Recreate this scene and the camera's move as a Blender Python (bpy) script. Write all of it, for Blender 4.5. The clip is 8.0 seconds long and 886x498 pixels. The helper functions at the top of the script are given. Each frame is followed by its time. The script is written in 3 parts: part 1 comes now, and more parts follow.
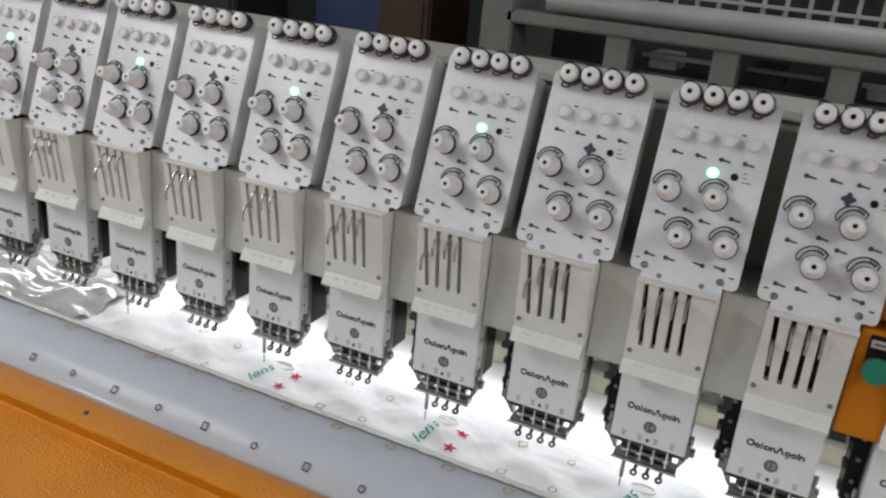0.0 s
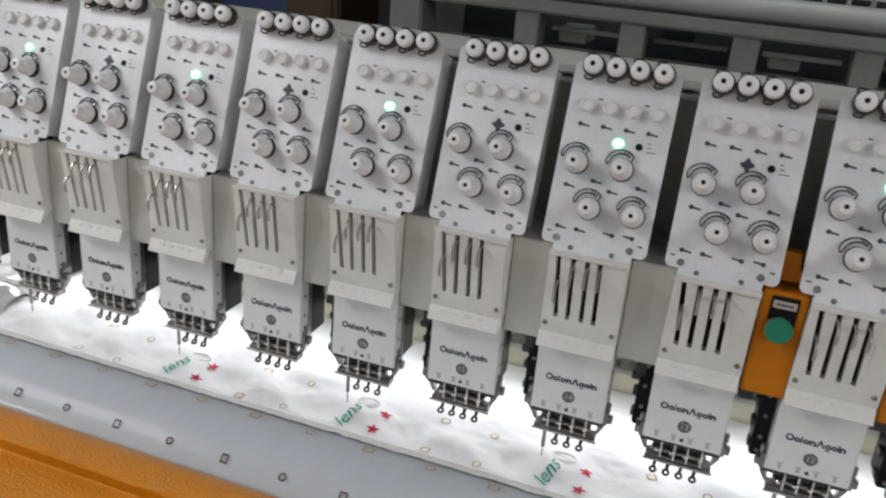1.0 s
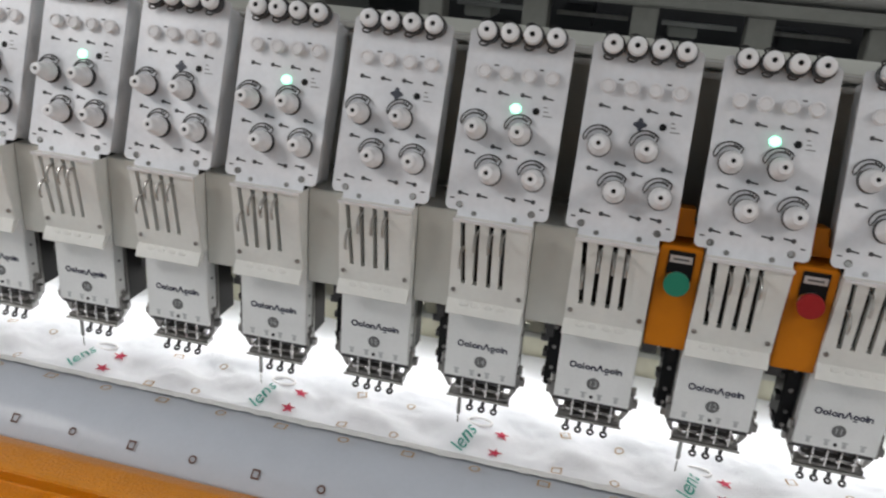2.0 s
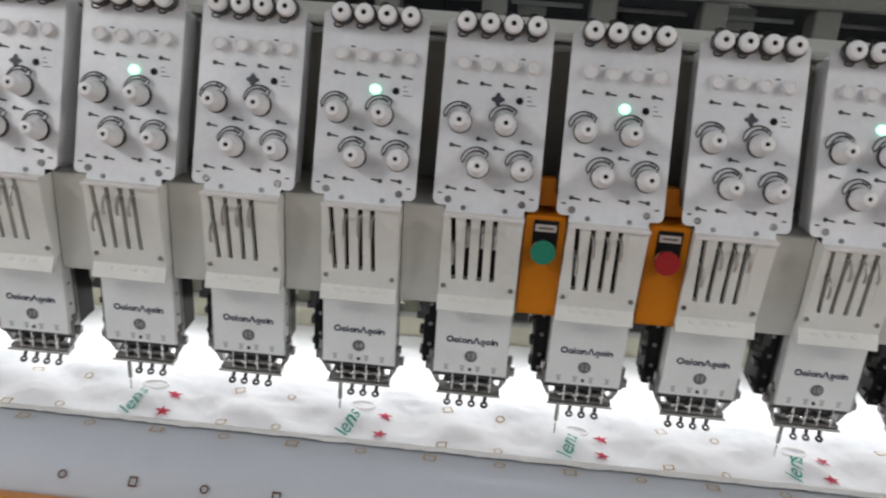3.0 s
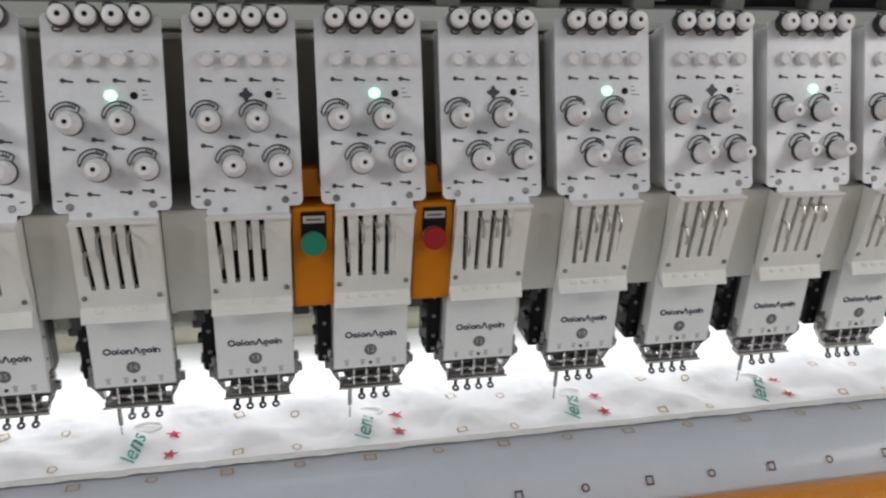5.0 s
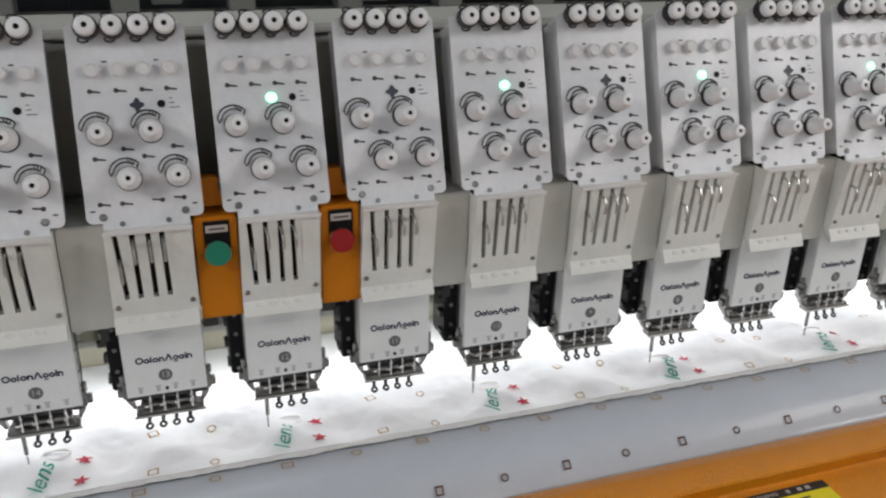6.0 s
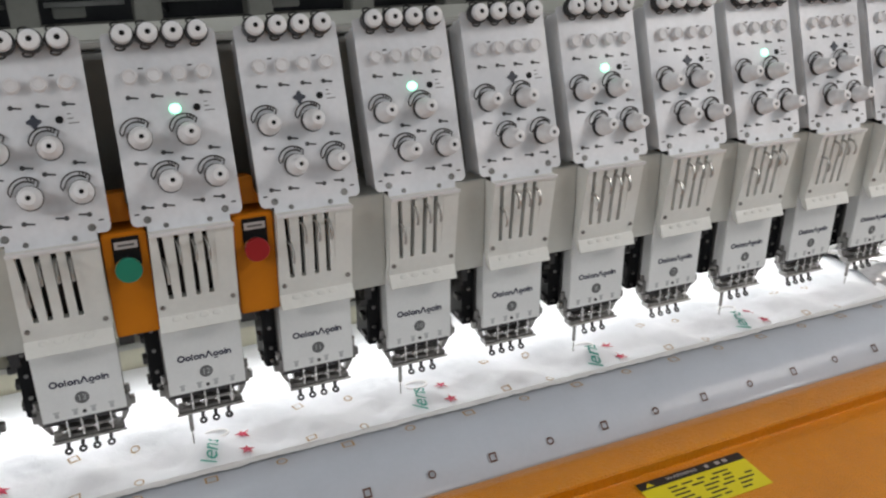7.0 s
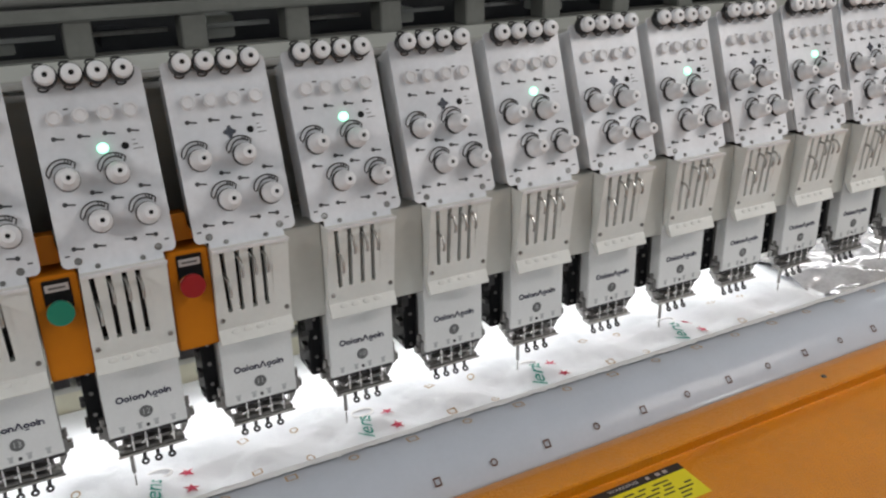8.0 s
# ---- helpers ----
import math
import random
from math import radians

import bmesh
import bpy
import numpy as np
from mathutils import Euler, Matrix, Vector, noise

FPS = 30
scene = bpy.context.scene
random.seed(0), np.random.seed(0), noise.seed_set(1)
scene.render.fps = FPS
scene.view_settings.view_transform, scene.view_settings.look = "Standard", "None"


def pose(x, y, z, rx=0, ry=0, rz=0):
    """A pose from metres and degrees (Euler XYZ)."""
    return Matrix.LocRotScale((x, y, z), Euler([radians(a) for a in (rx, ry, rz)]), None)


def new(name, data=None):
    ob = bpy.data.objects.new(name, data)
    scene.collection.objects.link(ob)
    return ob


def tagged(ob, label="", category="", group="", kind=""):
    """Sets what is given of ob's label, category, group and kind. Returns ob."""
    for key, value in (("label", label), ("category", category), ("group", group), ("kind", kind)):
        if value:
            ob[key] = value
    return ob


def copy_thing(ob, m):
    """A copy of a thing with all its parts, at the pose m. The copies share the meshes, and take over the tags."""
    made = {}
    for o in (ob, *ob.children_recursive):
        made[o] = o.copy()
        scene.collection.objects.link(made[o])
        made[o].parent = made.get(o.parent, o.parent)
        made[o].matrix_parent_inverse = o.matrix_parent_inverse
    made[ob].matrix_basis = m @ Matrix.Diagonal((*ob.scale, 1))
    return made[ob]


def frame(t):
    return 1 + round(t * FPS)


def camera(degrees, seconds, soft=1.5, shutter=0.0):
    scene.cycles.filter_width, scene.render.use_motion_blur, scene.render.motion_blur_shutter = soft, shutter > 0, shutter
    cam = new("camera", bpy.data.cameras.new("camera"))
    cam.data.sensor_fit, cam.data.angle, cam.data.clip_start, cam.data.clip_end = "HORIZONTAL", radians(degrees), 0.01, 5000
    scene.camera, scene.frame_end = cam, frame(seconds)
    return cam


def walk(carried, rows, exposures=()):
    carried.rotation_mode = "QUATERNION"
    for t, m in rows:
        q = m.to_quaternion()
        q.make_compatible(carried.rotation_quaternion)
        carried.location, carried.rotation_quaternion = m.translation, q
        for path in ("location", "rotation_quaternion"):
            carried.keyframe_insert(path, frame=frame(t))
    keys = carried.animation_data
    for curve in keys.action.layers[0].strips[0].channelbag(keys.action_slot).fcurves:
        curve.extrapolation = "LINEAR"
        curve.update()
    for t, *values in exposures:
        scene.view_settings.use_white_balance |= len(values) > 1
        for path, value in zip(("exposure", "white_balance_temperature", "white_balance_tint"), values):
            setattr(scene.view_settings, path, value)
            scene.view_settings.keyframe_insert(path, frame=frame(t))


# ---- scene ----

cam = camera(56.12, 8.0, soft=2.2, shutter=0.35)
PATH = [
    (0.0, -0.0311, -1.0740, 1.6031, 69.54, -5.35, 26.26),
    (0.5, -0.0304, -1.0706, 1.6033, 69.39, -5.19, 23.18),
    (1.0, -0.0184, -1.0610, 1.6025, 68.61, -4.80, 20.54),
    (2.5, 0.0145, -1.0582, 1.5842, 67.67, -3.83, 10.37),
    (3.0, 0.0113, -1.0624, 1.5833, 67.56, -3.63, 4.86),
    (3.5, 0.0052, -1.0618, 1.5828, 67.63, -3.37, -0.25),
    (4.0, 0.0282, -1.0584, 1.5894, 67.39, -2.67, -3.68),
    (4.5, 0.0123, -1.0528, 1.6057, 66.56, -2.57, -8.30),
    (6.0, 0.0379, -1.0619, 1.6012, 66.90, -1.13, -18.54),
    (6.5, 0.0492, -1.0707, 1.5975, 67.19, -0.47, -21.32),
    (7.0, 0.0581, -1.0766, 1.6010, 67.12, 0.21, -24.03),
    (7.5, 0.0690, -1.0880, 1.6016, 67.97, 1.09, -26.03),
    (8.0, 0.0764, -1.0925, 1.6124, 68.46, 1.38, -27.97),
]
walk(cam, [(t, pose(x, y, z, rx, ry, rz)) for t, x, y, z, rx, ry, rz in PATH])

# ---- light ----
P = 0.165           # distance from head to head
Z0 = 0.98           # height of the number badge on each head
FIRST, LAST = -11, 12
X0, X1 = (FIRST - 0.75) * P, (LAST + 0.9) * P

world = bpy.data.worlds.new("room_air")
scene.world = world
world.use_nodes = True
world.node_tree.nodes["Background"].inputs[0].default_value = (0.75, 0.85, 1.0, 1)
world.node_tree.nodes["Background"].inputs[1].default_value = 0.12


def area(name, m, sx, sy, watts, colour):
    lamp = bpy.data.lights.new(name, "AREA")
    lamp.shape, lamp.size, lamp.size_y, lamp.energy, lamp.color = "RECTANGLE", sx, sy, watts, colour
    ob = new(name, lamp)
    ob.matrix_world = m
    return ob


# square ceiling panels over the aisle and over the machines
CEILING = 3.2
PANELS = [(-2.7, -1.6), (3.0, -1.6), (-5.0, -4.6), (-1.7, -4.6), (1.7, -4.6), (5.0, -4.6), (-4.2, 1.0), (0.2, 1.0), (4.8, 1.0)]
for tx, ty in PANELS:
    large = -3 < ty < 0
    side = 1.18 if large else 0.58
    watts = 54 if large else (82 if abs(tx) > 3 else 33) if ty < 0 else 6 if abs(tx) < 1 else 20
    tone = (1.0, 0.915, 0.855) if large and tx > 0 else (1.0, 0.955, 0.925) if large else (0.90, 0.96, 1.0)
    area("ceiling_panel_light", pose(tx, ty, CEILING - 0.075), side, side, watts, tone)
# work light strip under the machine beam, behind the heads
area("work_light", pose((X0 + X1) / 2, 0.165, Z0 - 0.030, -27, 0, 0), X1 - X0, 0.020, 4.5, (1.0, 0.99, 0.99))


# ---- materials ----
def mat(name, colour, rough=0.5, metal=0.0, spread=0.12, scale=30.0, bump=0.0, bump_scale=200.0, bump_dist=0.002, spec=0.5, coat=0.0, stain=None, random_tint=0.0, subsurface=0.0):
    m = bpy.data.materials.new(name)
    m.use_nodes = True
    t = m.node_tree
    b = t.nodes["Principled BSDF"]
    b.inputs["Metallic"].default_value = metal
    b.inputs["Coat Weight"].default_value = coat
    b.inputs["Specular IOR Level"].default_value = spec
    b.inputs["Coat Roughness"].default_value = 0.12
    geo = t.nodes.new("ShaderNodeNewGeometry")
    big, fine = t.nodes.new("ShaderNodeTexNoise"), t.nodes.new("ShaderNodeTexNoise")
    big.inputs["Scale"].default_value, fine.inputs["Scale"].default_value = scale, scale * 9
    big.inputs["Detail"].default_value = fine.inputs["Detail"].default_value = 5
    t.links.new(geo.outputs["Position"], big.inputs["Vector"])
    t.links.new(geo.outputs["Position"], fine.inputs["Vector"])
    mix = t.nodes.new("ShaderNodeMix")
    mix.data_type, mix.inputs[0].default_value = "FLOAT", 0.35
    t.links.new(big.outputs[0], mix.inputs[2])
    t.links.new(fine.outputs[0], mix.inputs[3])
    ramp = t.nodes.new("ShaderNodeValToRGB")
    low = [c * (1 - spread) for c in colour] if stain is None else stain
    ramp.color_ramp.elements[0].position, ramp.color_ramp.elements[0].color = 0.32, (*low, 1)
    ramp.color_ramp.elements[1].position, ramp.color_ramp.elements[1].color = 0.62, (*colour, 1)
    t.links.new(mix.outputs[0], ramp.inputs[0])
    out = ramp.outputs[0]
    if random_tint:
        info, hsv, mr = t.nodes.new("ShaderNodeObjectInfo"), t.nodes.new("ShaderNodeHueSaturation"), t.nodes.new("ShaderNodeMapRange")
        mr.inputs[3].default_value, mr.inputs[4].default_value = 1 - random_tint, 1 + random_tint
        t.links.new(info.outputs["Random"], mr.inputs[0])
        t.links.new(mr.outputs[0], hsv.inputs["Value"])
        t.links.new(out, hsv.inputs["Color"])
        out = hsv.outputs[0]
    t.links.new(out, b.inputs["Base Color"])
    rr = t.nodes.new("ShaderNodeMapRange")
    rr.inputs[3].default_value, rr.inputs[4].default_value = max(0.02, rough - 0.1), min(1, rough + 0.1)
    t.links.new(mix.outputs[0], rr.inputs[0])
    t.links.new(rr.outputs[0], b.inputs["Roughness"])
    if bump:
        n, bp = t.nodes.new("ShaderNodeTexNoise"), t.nodes.new("ShaderNodeBump")
        n.inputs["Scale"].default_value = bump_scale
        n.inputs["Detail"].default_value = 3
        bp.inputs["Strength"].default_value, bp.inputs["Distance"].default_value = bump, bump_dist
        t.links.new(geo.outputs["Position"], n.inputs["Vector"])
        t.links.new(n.outputs[0], bp.inputs["Height"])
        t.links.new(bp.outputs[0], b.inputs["Normal"])
    return m


def glow(name, colour, strength):
    m = mat(name, colour, 0.4)
    b = m.node_tree.nodes["Principled BSDF"]
    b.inputs["Emission Color"].default_value = (*colour, 1)
    b.inputs["Emission Strength"].default_value = strength
    return m


def brushed(m, amount):
    """Fine horizontal brushing: reflections are drawn out up and down the face."""
    t = m.node_tree
    b = t.nodes["Principled BSDF"]
    tan = t.nodes.new("ShaderNodeTangent")
    tan.direction_type, tan.axis = "RADIAL", "Z"
    t.links.new(tan.outputs[0], b.inputs["Tangent"])
    b.inputs["Anisotropic"].default_value = amount
    b.inputs["Anisotropic Rotation"].default_value = 0.25
    return m


WHITE = mat("white_painted_metal", (0.77, 0.77, 0.78), 0.42, 0, 0.10, 14, 0.04, 500, coat=0.15)
PANEL = brushed(mat("satin_white_panel", (0.75, 0.765, 0.80), 0.45, 0.10, 0.15, 12, 0.04, 300), 0.6)
CASE = mat("ivory_case_paint", (0.72, 0.722, 0.69), 0.45, 0, 0.10, 12, 0.04, 400)
PLATE = mat("pale_grey_plate", (0.72, 0.722, 0.71), 0.35, 0.1, 0.08, 20, 0.02, 400)
BEIGE = mat("beige_cover_paint", (0.54, 0.54, 0.50), 0.4, 0, 0.08, 9, 0.04, 350)
BEAM = mat("grey_green_beam_paint", (0.50, 0.505, 0.46), 0.5, 0, 0.12, 5, 0.05, 250)
CREAM = mat("cream_back_paint", (0.62, 0.60, 0.47), 0.5, 0, 0.1, 8)
KNOB = mat("white_nylon", (0.83, 0.835, 0.855), 0.36, 0, 0.08, 60)
BUTTON = mat("clear_white_cap", (0.76, 0.76, 0.78), 0.22, 0, 0.05, 60, coat=0.4)
DARK = mat("dark_steel", (0.09, 0.088, 0.09), 0.35, 0.8, 0.3, 80)
BLACK = mat("black_enamel", (0.008, 0.008, 0.009), 0.5, 0, 0.3, 40, spec=0.2)
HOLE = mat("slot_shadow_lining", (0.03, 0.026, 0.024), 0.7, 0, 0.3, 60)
PRINT = mat("black_print", (0.05, 0.05, 0.055), 0.6, 0, 0.2, 90)
NAVY = mat("navy_print", (0.014, 0.014, 0.045), 0.6, 0, 0.2, 90)
BADGE = mat("grey_badge_print", (0.13, 0.13, 0.13), 0.6, 0, 0.2, 90)
FAINT = mat("faint_grey_print", (0.44, 0.45, 0.45), 0.6, 0, 0.1, 90)
CHROME = mat("polished_steel", (0.72, 0.71, 0.70), 0.16, 1.0, 0.12, 60)
LEVER = mat("lever_steel", (0.50, 0.49, 0.47), 0.33, 0.9, 0.2, 60)
STEEL = mat("worn_steel", (0.32, 0.31, 0.30), 0.32, 0.9, 0.35, 70)
SLATE = mat("smoked_sensor_plastic", (0.045, 0.05, 0.07), 0.4, 0, 0.2, 60)
ORANGE = mat("hammered_orange_paint", (0.69, 0.245, 0.002), 0.32, 0, 0.16, 7, 1.0, 330, bump_dist=0.0030, spec=0.5, coat=0.0)
ORANGE_BOX = mat("orange_powder_coat", (0.52, 0.165, 0.002), 0.55, 0, 0.08, 20, 0.06, 500, spec=0.25)
GREEN_BTN = mat("green_push_plastic", (0.006, 0.20, 0.125), 0.5, 0, 0.08, 40)
RED_BTN = mat("red_push_plastic", (0.30, 0.004, 0.008), 0.5, 0, 0.08, 40)
SILVER = mat("silver_label", (0.55, 0.55, 0.56), 0.35, 0.4, 0.1, 60)
LED = glow("green_lamp", (0.34, 1.0, 0.62), 2.6)
SHEET = mat("grey_white_film", (0.47, 0.50, 0.55), 0.5, 0, 0.06, 18, 0.07, 60, spec=0.22, coat=0.14)
FABRIC = mat("white_nonwoven_fabric", (0.82, 0.84, 0.875), 0.75, 0, 0.04, 40, 0.45, 420)
FILM = mat("bare_glossy_film", (0.55, 0.55, 0.56), 0.14, 0.0, 0.35, 14, 0.3, 30, coat=0.8)
BED = mat("grey_bed_metal", (0.36, 0.36, 0.37), 0.3, 0.4, 0.2, 9, 0.05, 80)
RED_TH = mat("red_thread", (0.50, 0.006, 0.05), 0.6, 0, 0.2, 120, 0.4, 1500)
PINK_TH = mat("crimson_thread", (0.62, 0.03, 0.09), 0.6, 0, 0.2, 120, 0.4, 1500)
TEAL_TH = mat("teal_thread", (0.02, 0.36, 0.28), 0.6, 0, 0.2, 120, 0.4, 1500)
GOLD_TH = mat("tan_outline_print", (0.42, 0.24, 0.07), 0.6, 0, 0.2, 120)
BROWN_TH = mat("brown_outline_print", (0.12, 0.055, 0.035), 0.6, 0, 0.2, 120)
WHITE_TH = mat("white_thread", (0.90, 0.90, 0.90), 0.7, 0, 0.05, 120, 0.4, 1500)
YELLOW = mat("yellow_sticker", (0.72, 0.62, 0.02), 0.4, 0, 0.05, 50)
STICKER_INK = mat("sticker_ink", (0.02, 0.02, 0.02), 0.5, 0, 0.2, 90)
WALL = mat("dull_wall_paint", (0.16, 0.165, 0.16), 0.7, 0, 0.2, 2)
BOUNCE_WALL = mat("pale_bounce_wall", (0.55, 0.56, 0.56), 0.7, 0, 0.1, 2)
FLOOR = mat("worn_concrete", (0.22, 0.22, 0.21), 0.55, 0, 0.25, 2, 0.1, 60)
MACHINE = mat("aged_machine_paint", (0.22, 0.225, 0.205), 0.5, 0, 0.2, 6, 0.05, 200)
PALE = mat("pale_tube_paint", (0.42, 0.42, 0.40), 0.4, 0, 0.15, 6)
SHADE = mat("inside_shade_and_dark_paint", (0.03, 0.032, 0.035), 0.6, 0, 0.4, 8)
RUST = mat("brown_machine_paint", (0.06, 0.028, 0.012), 0.6, 0, 0.3, 8)
BLUE = mat("blue_crate_plastic", (0.03, 0.05, 0.14), 0.5, 0, 0.2, 8)
TUBE = glow("ceiling_panel_glow", (0.93, 0.97, 1.0), 3.0)


# ---- mesh helpers ----
def box(bm, x0, x1, y0, y1, z0, z1, m=None, bevel=0.0):
    made = bmesh.ops.create_cube(bm, size=1)["verts"]
    for v in made:
        v.co = Vector((x0 + (v.co.x + 0.5) * (x1 - x0), y0 + (v.co.y + 0.5) * (y1 - y0), z0 + (v.co.z + 0.5) * (z1 - z0)))
    if bevel:
        edges = list({e for v in made for e in v.link_edges})
        out = bmesh.ops.bevel(bm, geom=edges, offset=bevel, segments=2, affect="EDGES", clamp_overlap=True)
        made = list({v for f in out["faces"] for v in f.verts} | {v for v in made if v.is_valid})
    if m is not None:
        bmesh.ops.transform(bm, matrix=m, verts=made)
    return made


def lathe(bm, profile, m, seg=20):
    """profile: (radius, height) along +z of the matrix m."""
    rings = []
    for r, h in profile:
        if r < 1e-6:
            rings.append([bm.verts.new(m @ Vector((0, 0, h)))])
        else:
            rings.append([bm.verts.new(m @ Vector((r * math.cos(2 * math.pi * k / seg), r * math.sin(2 * math.pi * k / seg), h))) for k in range(seg)])
    for a, b in zip(rings, rings[1:]):
        for k in range(seg):
            q = [a[k % len(a)], a[(k + 1) % len(a)], b[(k + 1) % len(b)], b[k % len(b)]]
            q = list(dict.fromkeys(q))
            if len(q) > 2:
                bm.faces.new(q)
    bmesh.ops.recalc_face_normals(bm, faces=bm.faces[:])


def wire(bm, points, r, seg=6):
    """A round wire along points."""
    pts = [Vector(p) for p in points]
    rings = []
    for i, p in enumerate(pts):
        d = (pts[min(i + 1, len(pts) - 1)] - pts[max(i - 1, 0)]).normalized()
        a = d.orthogonal().normalized()
        if rings:
            a = (last - d * last.dot(d)).normalized()
        last = a
        b = d.cross(a)
        rings.append([bm.verts.new(p + (a * math.cos(2 * math.pi * k / seg) + b * math.sin(2 * math.pi * k / seg)) * r) for k in range(seg)])
    for a, b in zip(rings, rings[1:]):
        for k in range(seg):
            bm.faces.new((a[k], a[(k + 1) % seg], b[(k + 1) % seg], b[k]))
    bm.faces.new(rings[0][::-1])
    bm.faces.new(rings[-1])


def slab(bm, outline, depth, m):
    """A flat outline (x, z) in the matrix m's xz plane, given thickness towards -y."""
    front = [bm.verts.new(m @ Vector((x, -depth, z))) for x, z in outline]
    back = [bm.verts.new(m @ Vector((x, 0, z))) for x, z in outline]
    bm.faces.new(front)
    bm.faces.new(back[::-1])
    n = len(outline)
    for k in range(n):
        bm.faces.new((front[k], back[k], back[(k + 1) % n], front[(k + 1) % n]))
    bmesh.ops.recalc_face_normals(bm, faces=bm.faces[:])


def mesh_of(bm, name, material, smooth=35):
    bmesh.ops.recalc_face_normals(bm, faces=bm.faces[:])
    me = bpy.data.meshes.new(name)
    bm.to_mesh(me)
    bm.free()
    me.materials.append(material)
    if smooth:
        me.set_sharp_from_angle(angle=radians(smooth))
        for p in me.polygons:
            p.use_smooth = True
    return me


def part(name, bm, material, parent, label=""):
    ob = new(name, mesh_of(bm, name, material))
    ob.parent = parent
    return tagged(ob, label) if label else ob


def share(name, me, parent, m=None):
    ob = new(name, me)
    ob.parent = parent
    if m is not None:
        ob.matrix_basis = m
    return ob


def thing(name, m, label, category, group="", kind=""):
    ob = new(name)
    ob.empty_display_size = 0.05
    ob.matrix_world = m
    return tagged(ob, label, category, group, kind)


def solid(name, bm, material, label, category, group="", kind=""):
    return tagged(new(name, mesh_of(bm, name, material)), label, category, group, kind)


def letters(body, size, m, material, name, parent, shear=0.0, depth=0.0003):
    cu = bpy.data.curves.new(name, "FONT")
    cu.body, cu.size, cu.align_x, cu.align_y, cu.shear, cu.extrude = body, size, "CENTER", "CENTER", shear, depth
    cu.resolution_u = 2
    tmp = bpy.data.objects.new(name, cu)
    scene.collection.objects.link(tmp)
    me = bpy.data.meshes.new_from_object(tmp.evaluated_get(bpy.context.evaluated_depsgraph_get()))
    bpy.data.objects.remove(tmp)
    me.materials.clear()
    me.materials.append(material)
    ob = new(name, me)
    ob.parent = parent
    ob.matrix_basis = m
    return ob


def circle(r, n=20, cx=0.0, cz=0.0):
    return [(cx + r * math.cos(2 * math.pi * k / n), cz + r * math.sin(2 * math.pi * k / n)) for k in range(n)]


# ---- the room ----
def room():
    bm = bmesh.new()
    box(bm, -9, 9, -7, 9, -0.2, 0.0)
    solid("floor", bm, FLOOR, "worn grey concrete workshop floor", "floor", kind="structure")
    bm = bmesh.new()
    box(bm, -9, 9, -7, 9, CEILING, CEILING + 0.2)
    solid("ceiling", bm, WALL, "dull grey workshop ceiling", "ceiling", kind="structure")
    # south, west and east walls are unseen, kept pale to bounce light forward
    for name, b in (("wall_north", (-9, 9, 9, 9.2)), ("wall_south", (-9, 9, -7.2, -7)), ("wall_west", (-9.2, -9, -7, 9)), ("wall_east", (9, 9.2, -7, 9))):
        bm = bmesh.new()
        box(bm, *b, 0, CEILING)
        solid(name, bm, WALL if name == "wall_north" else BOUNCE_WALL, "painted workshop wall, pale on the unseen sides for bounced light", "wall", kind="structure")
    for tx, ty in PANELS:
        fx = thing("ceiling_light", pose(tx, ty, CEILING), "square white ceiling light panel with glowing diffuser", "ceiling light", "ceiling lights")
        bm = bmesh.new()
        w = 0.60 if -3 < ty < 0 else 0.30
        box(bm, -w - 0.03, w + 0.03, -w - 0.03, w + 0.03, -0.05, 0.0, bevel=0.008)
        part("housing", bm, WHITE, fx)
        bm = bmesh.new()
        box(bm, -w, w, -w, w, -0.060, -0.0505, bevel=0.003)
        part("diffuser", bm, TUBE, fx, "glowing white diffuser")


room()


# ---- the machine's body ----
RC_Y, RC_Z, RR = -0.263, Z0 - 0.084, 0.083


def machine_body():
    body = thing("embroidery_machine_frame", pose(0, 0, 0), "long grey-green painted steel embroidery machine frame", "machine frame")
    bm = bmesh.new()
    box(bm, X0, X1, 0.132, 0.30, Z0 + 0.075, Z0 + 0.450, bevel=0.006)
    part("beam", bm, BEAM, body, "grey-green painted steel beam behind the heads")
    for z in (0.446, 0.432):
        bm = bmesh.new()
        box(bm, X0, X1, 0.108, 0.131, Z0 + z - 0.004, Z0 + z + 0.004, bevel=0.002)
        part("slide_rail", bm, PALE, body, "pale steel slide rail")
    bm = bmesh.new()
    box(bm, X0, X1, 0.100, 0.131, Z0 + 0.20, Z0 + 0.228, bevel=0.003)
    part("ledge", bm, BEAM, body)
    bm = bmesh.new()
    box(bm, X0, X1, 0.286, 0.33, Z0 - 0.144, Z0 + 0.072, bevel=0.006)
    part("back_panel", bm, CREAM, body, "cream painted back panel under the beam")
    bm = bmesh.new()
    box(bm, X0, X1, 0.152, 0.178, Z0 - 0.024, Z0 - 0.012, bevel=0.002)
    part("lamp_bar", bm, BEAM, body, "narrow bar that carries the work light")
    bm = bmesh.new()
    box(bm, X0, X1, -0.19, 0.55, Z0 - 0.18, Z0 - 0.145, bevel=0.004)
    part("bed", bm, BED, body, "grey metal sewing bed")
    for lx in (X0 + 0.1, 0.0, X1 - 0.1):
        bm = bmesh.new()
        box(bm, lx - 0.08, lx + 0.08, 0.1, 0.5, 0.0, Z0 - 0.18, bevel=0.006)
        part("leg", bm, BEAM, body)
    for lx in (X0 + 0.05, X1 - 0.05):
        bm = bmesh.new()
        box(bm, lx - 0.05, lx + 0.05, 0.332, 0.42, Z0 - 0.145, Z0 + 0.40)
        part("upright", bm, BEAM, body)


machine_body()


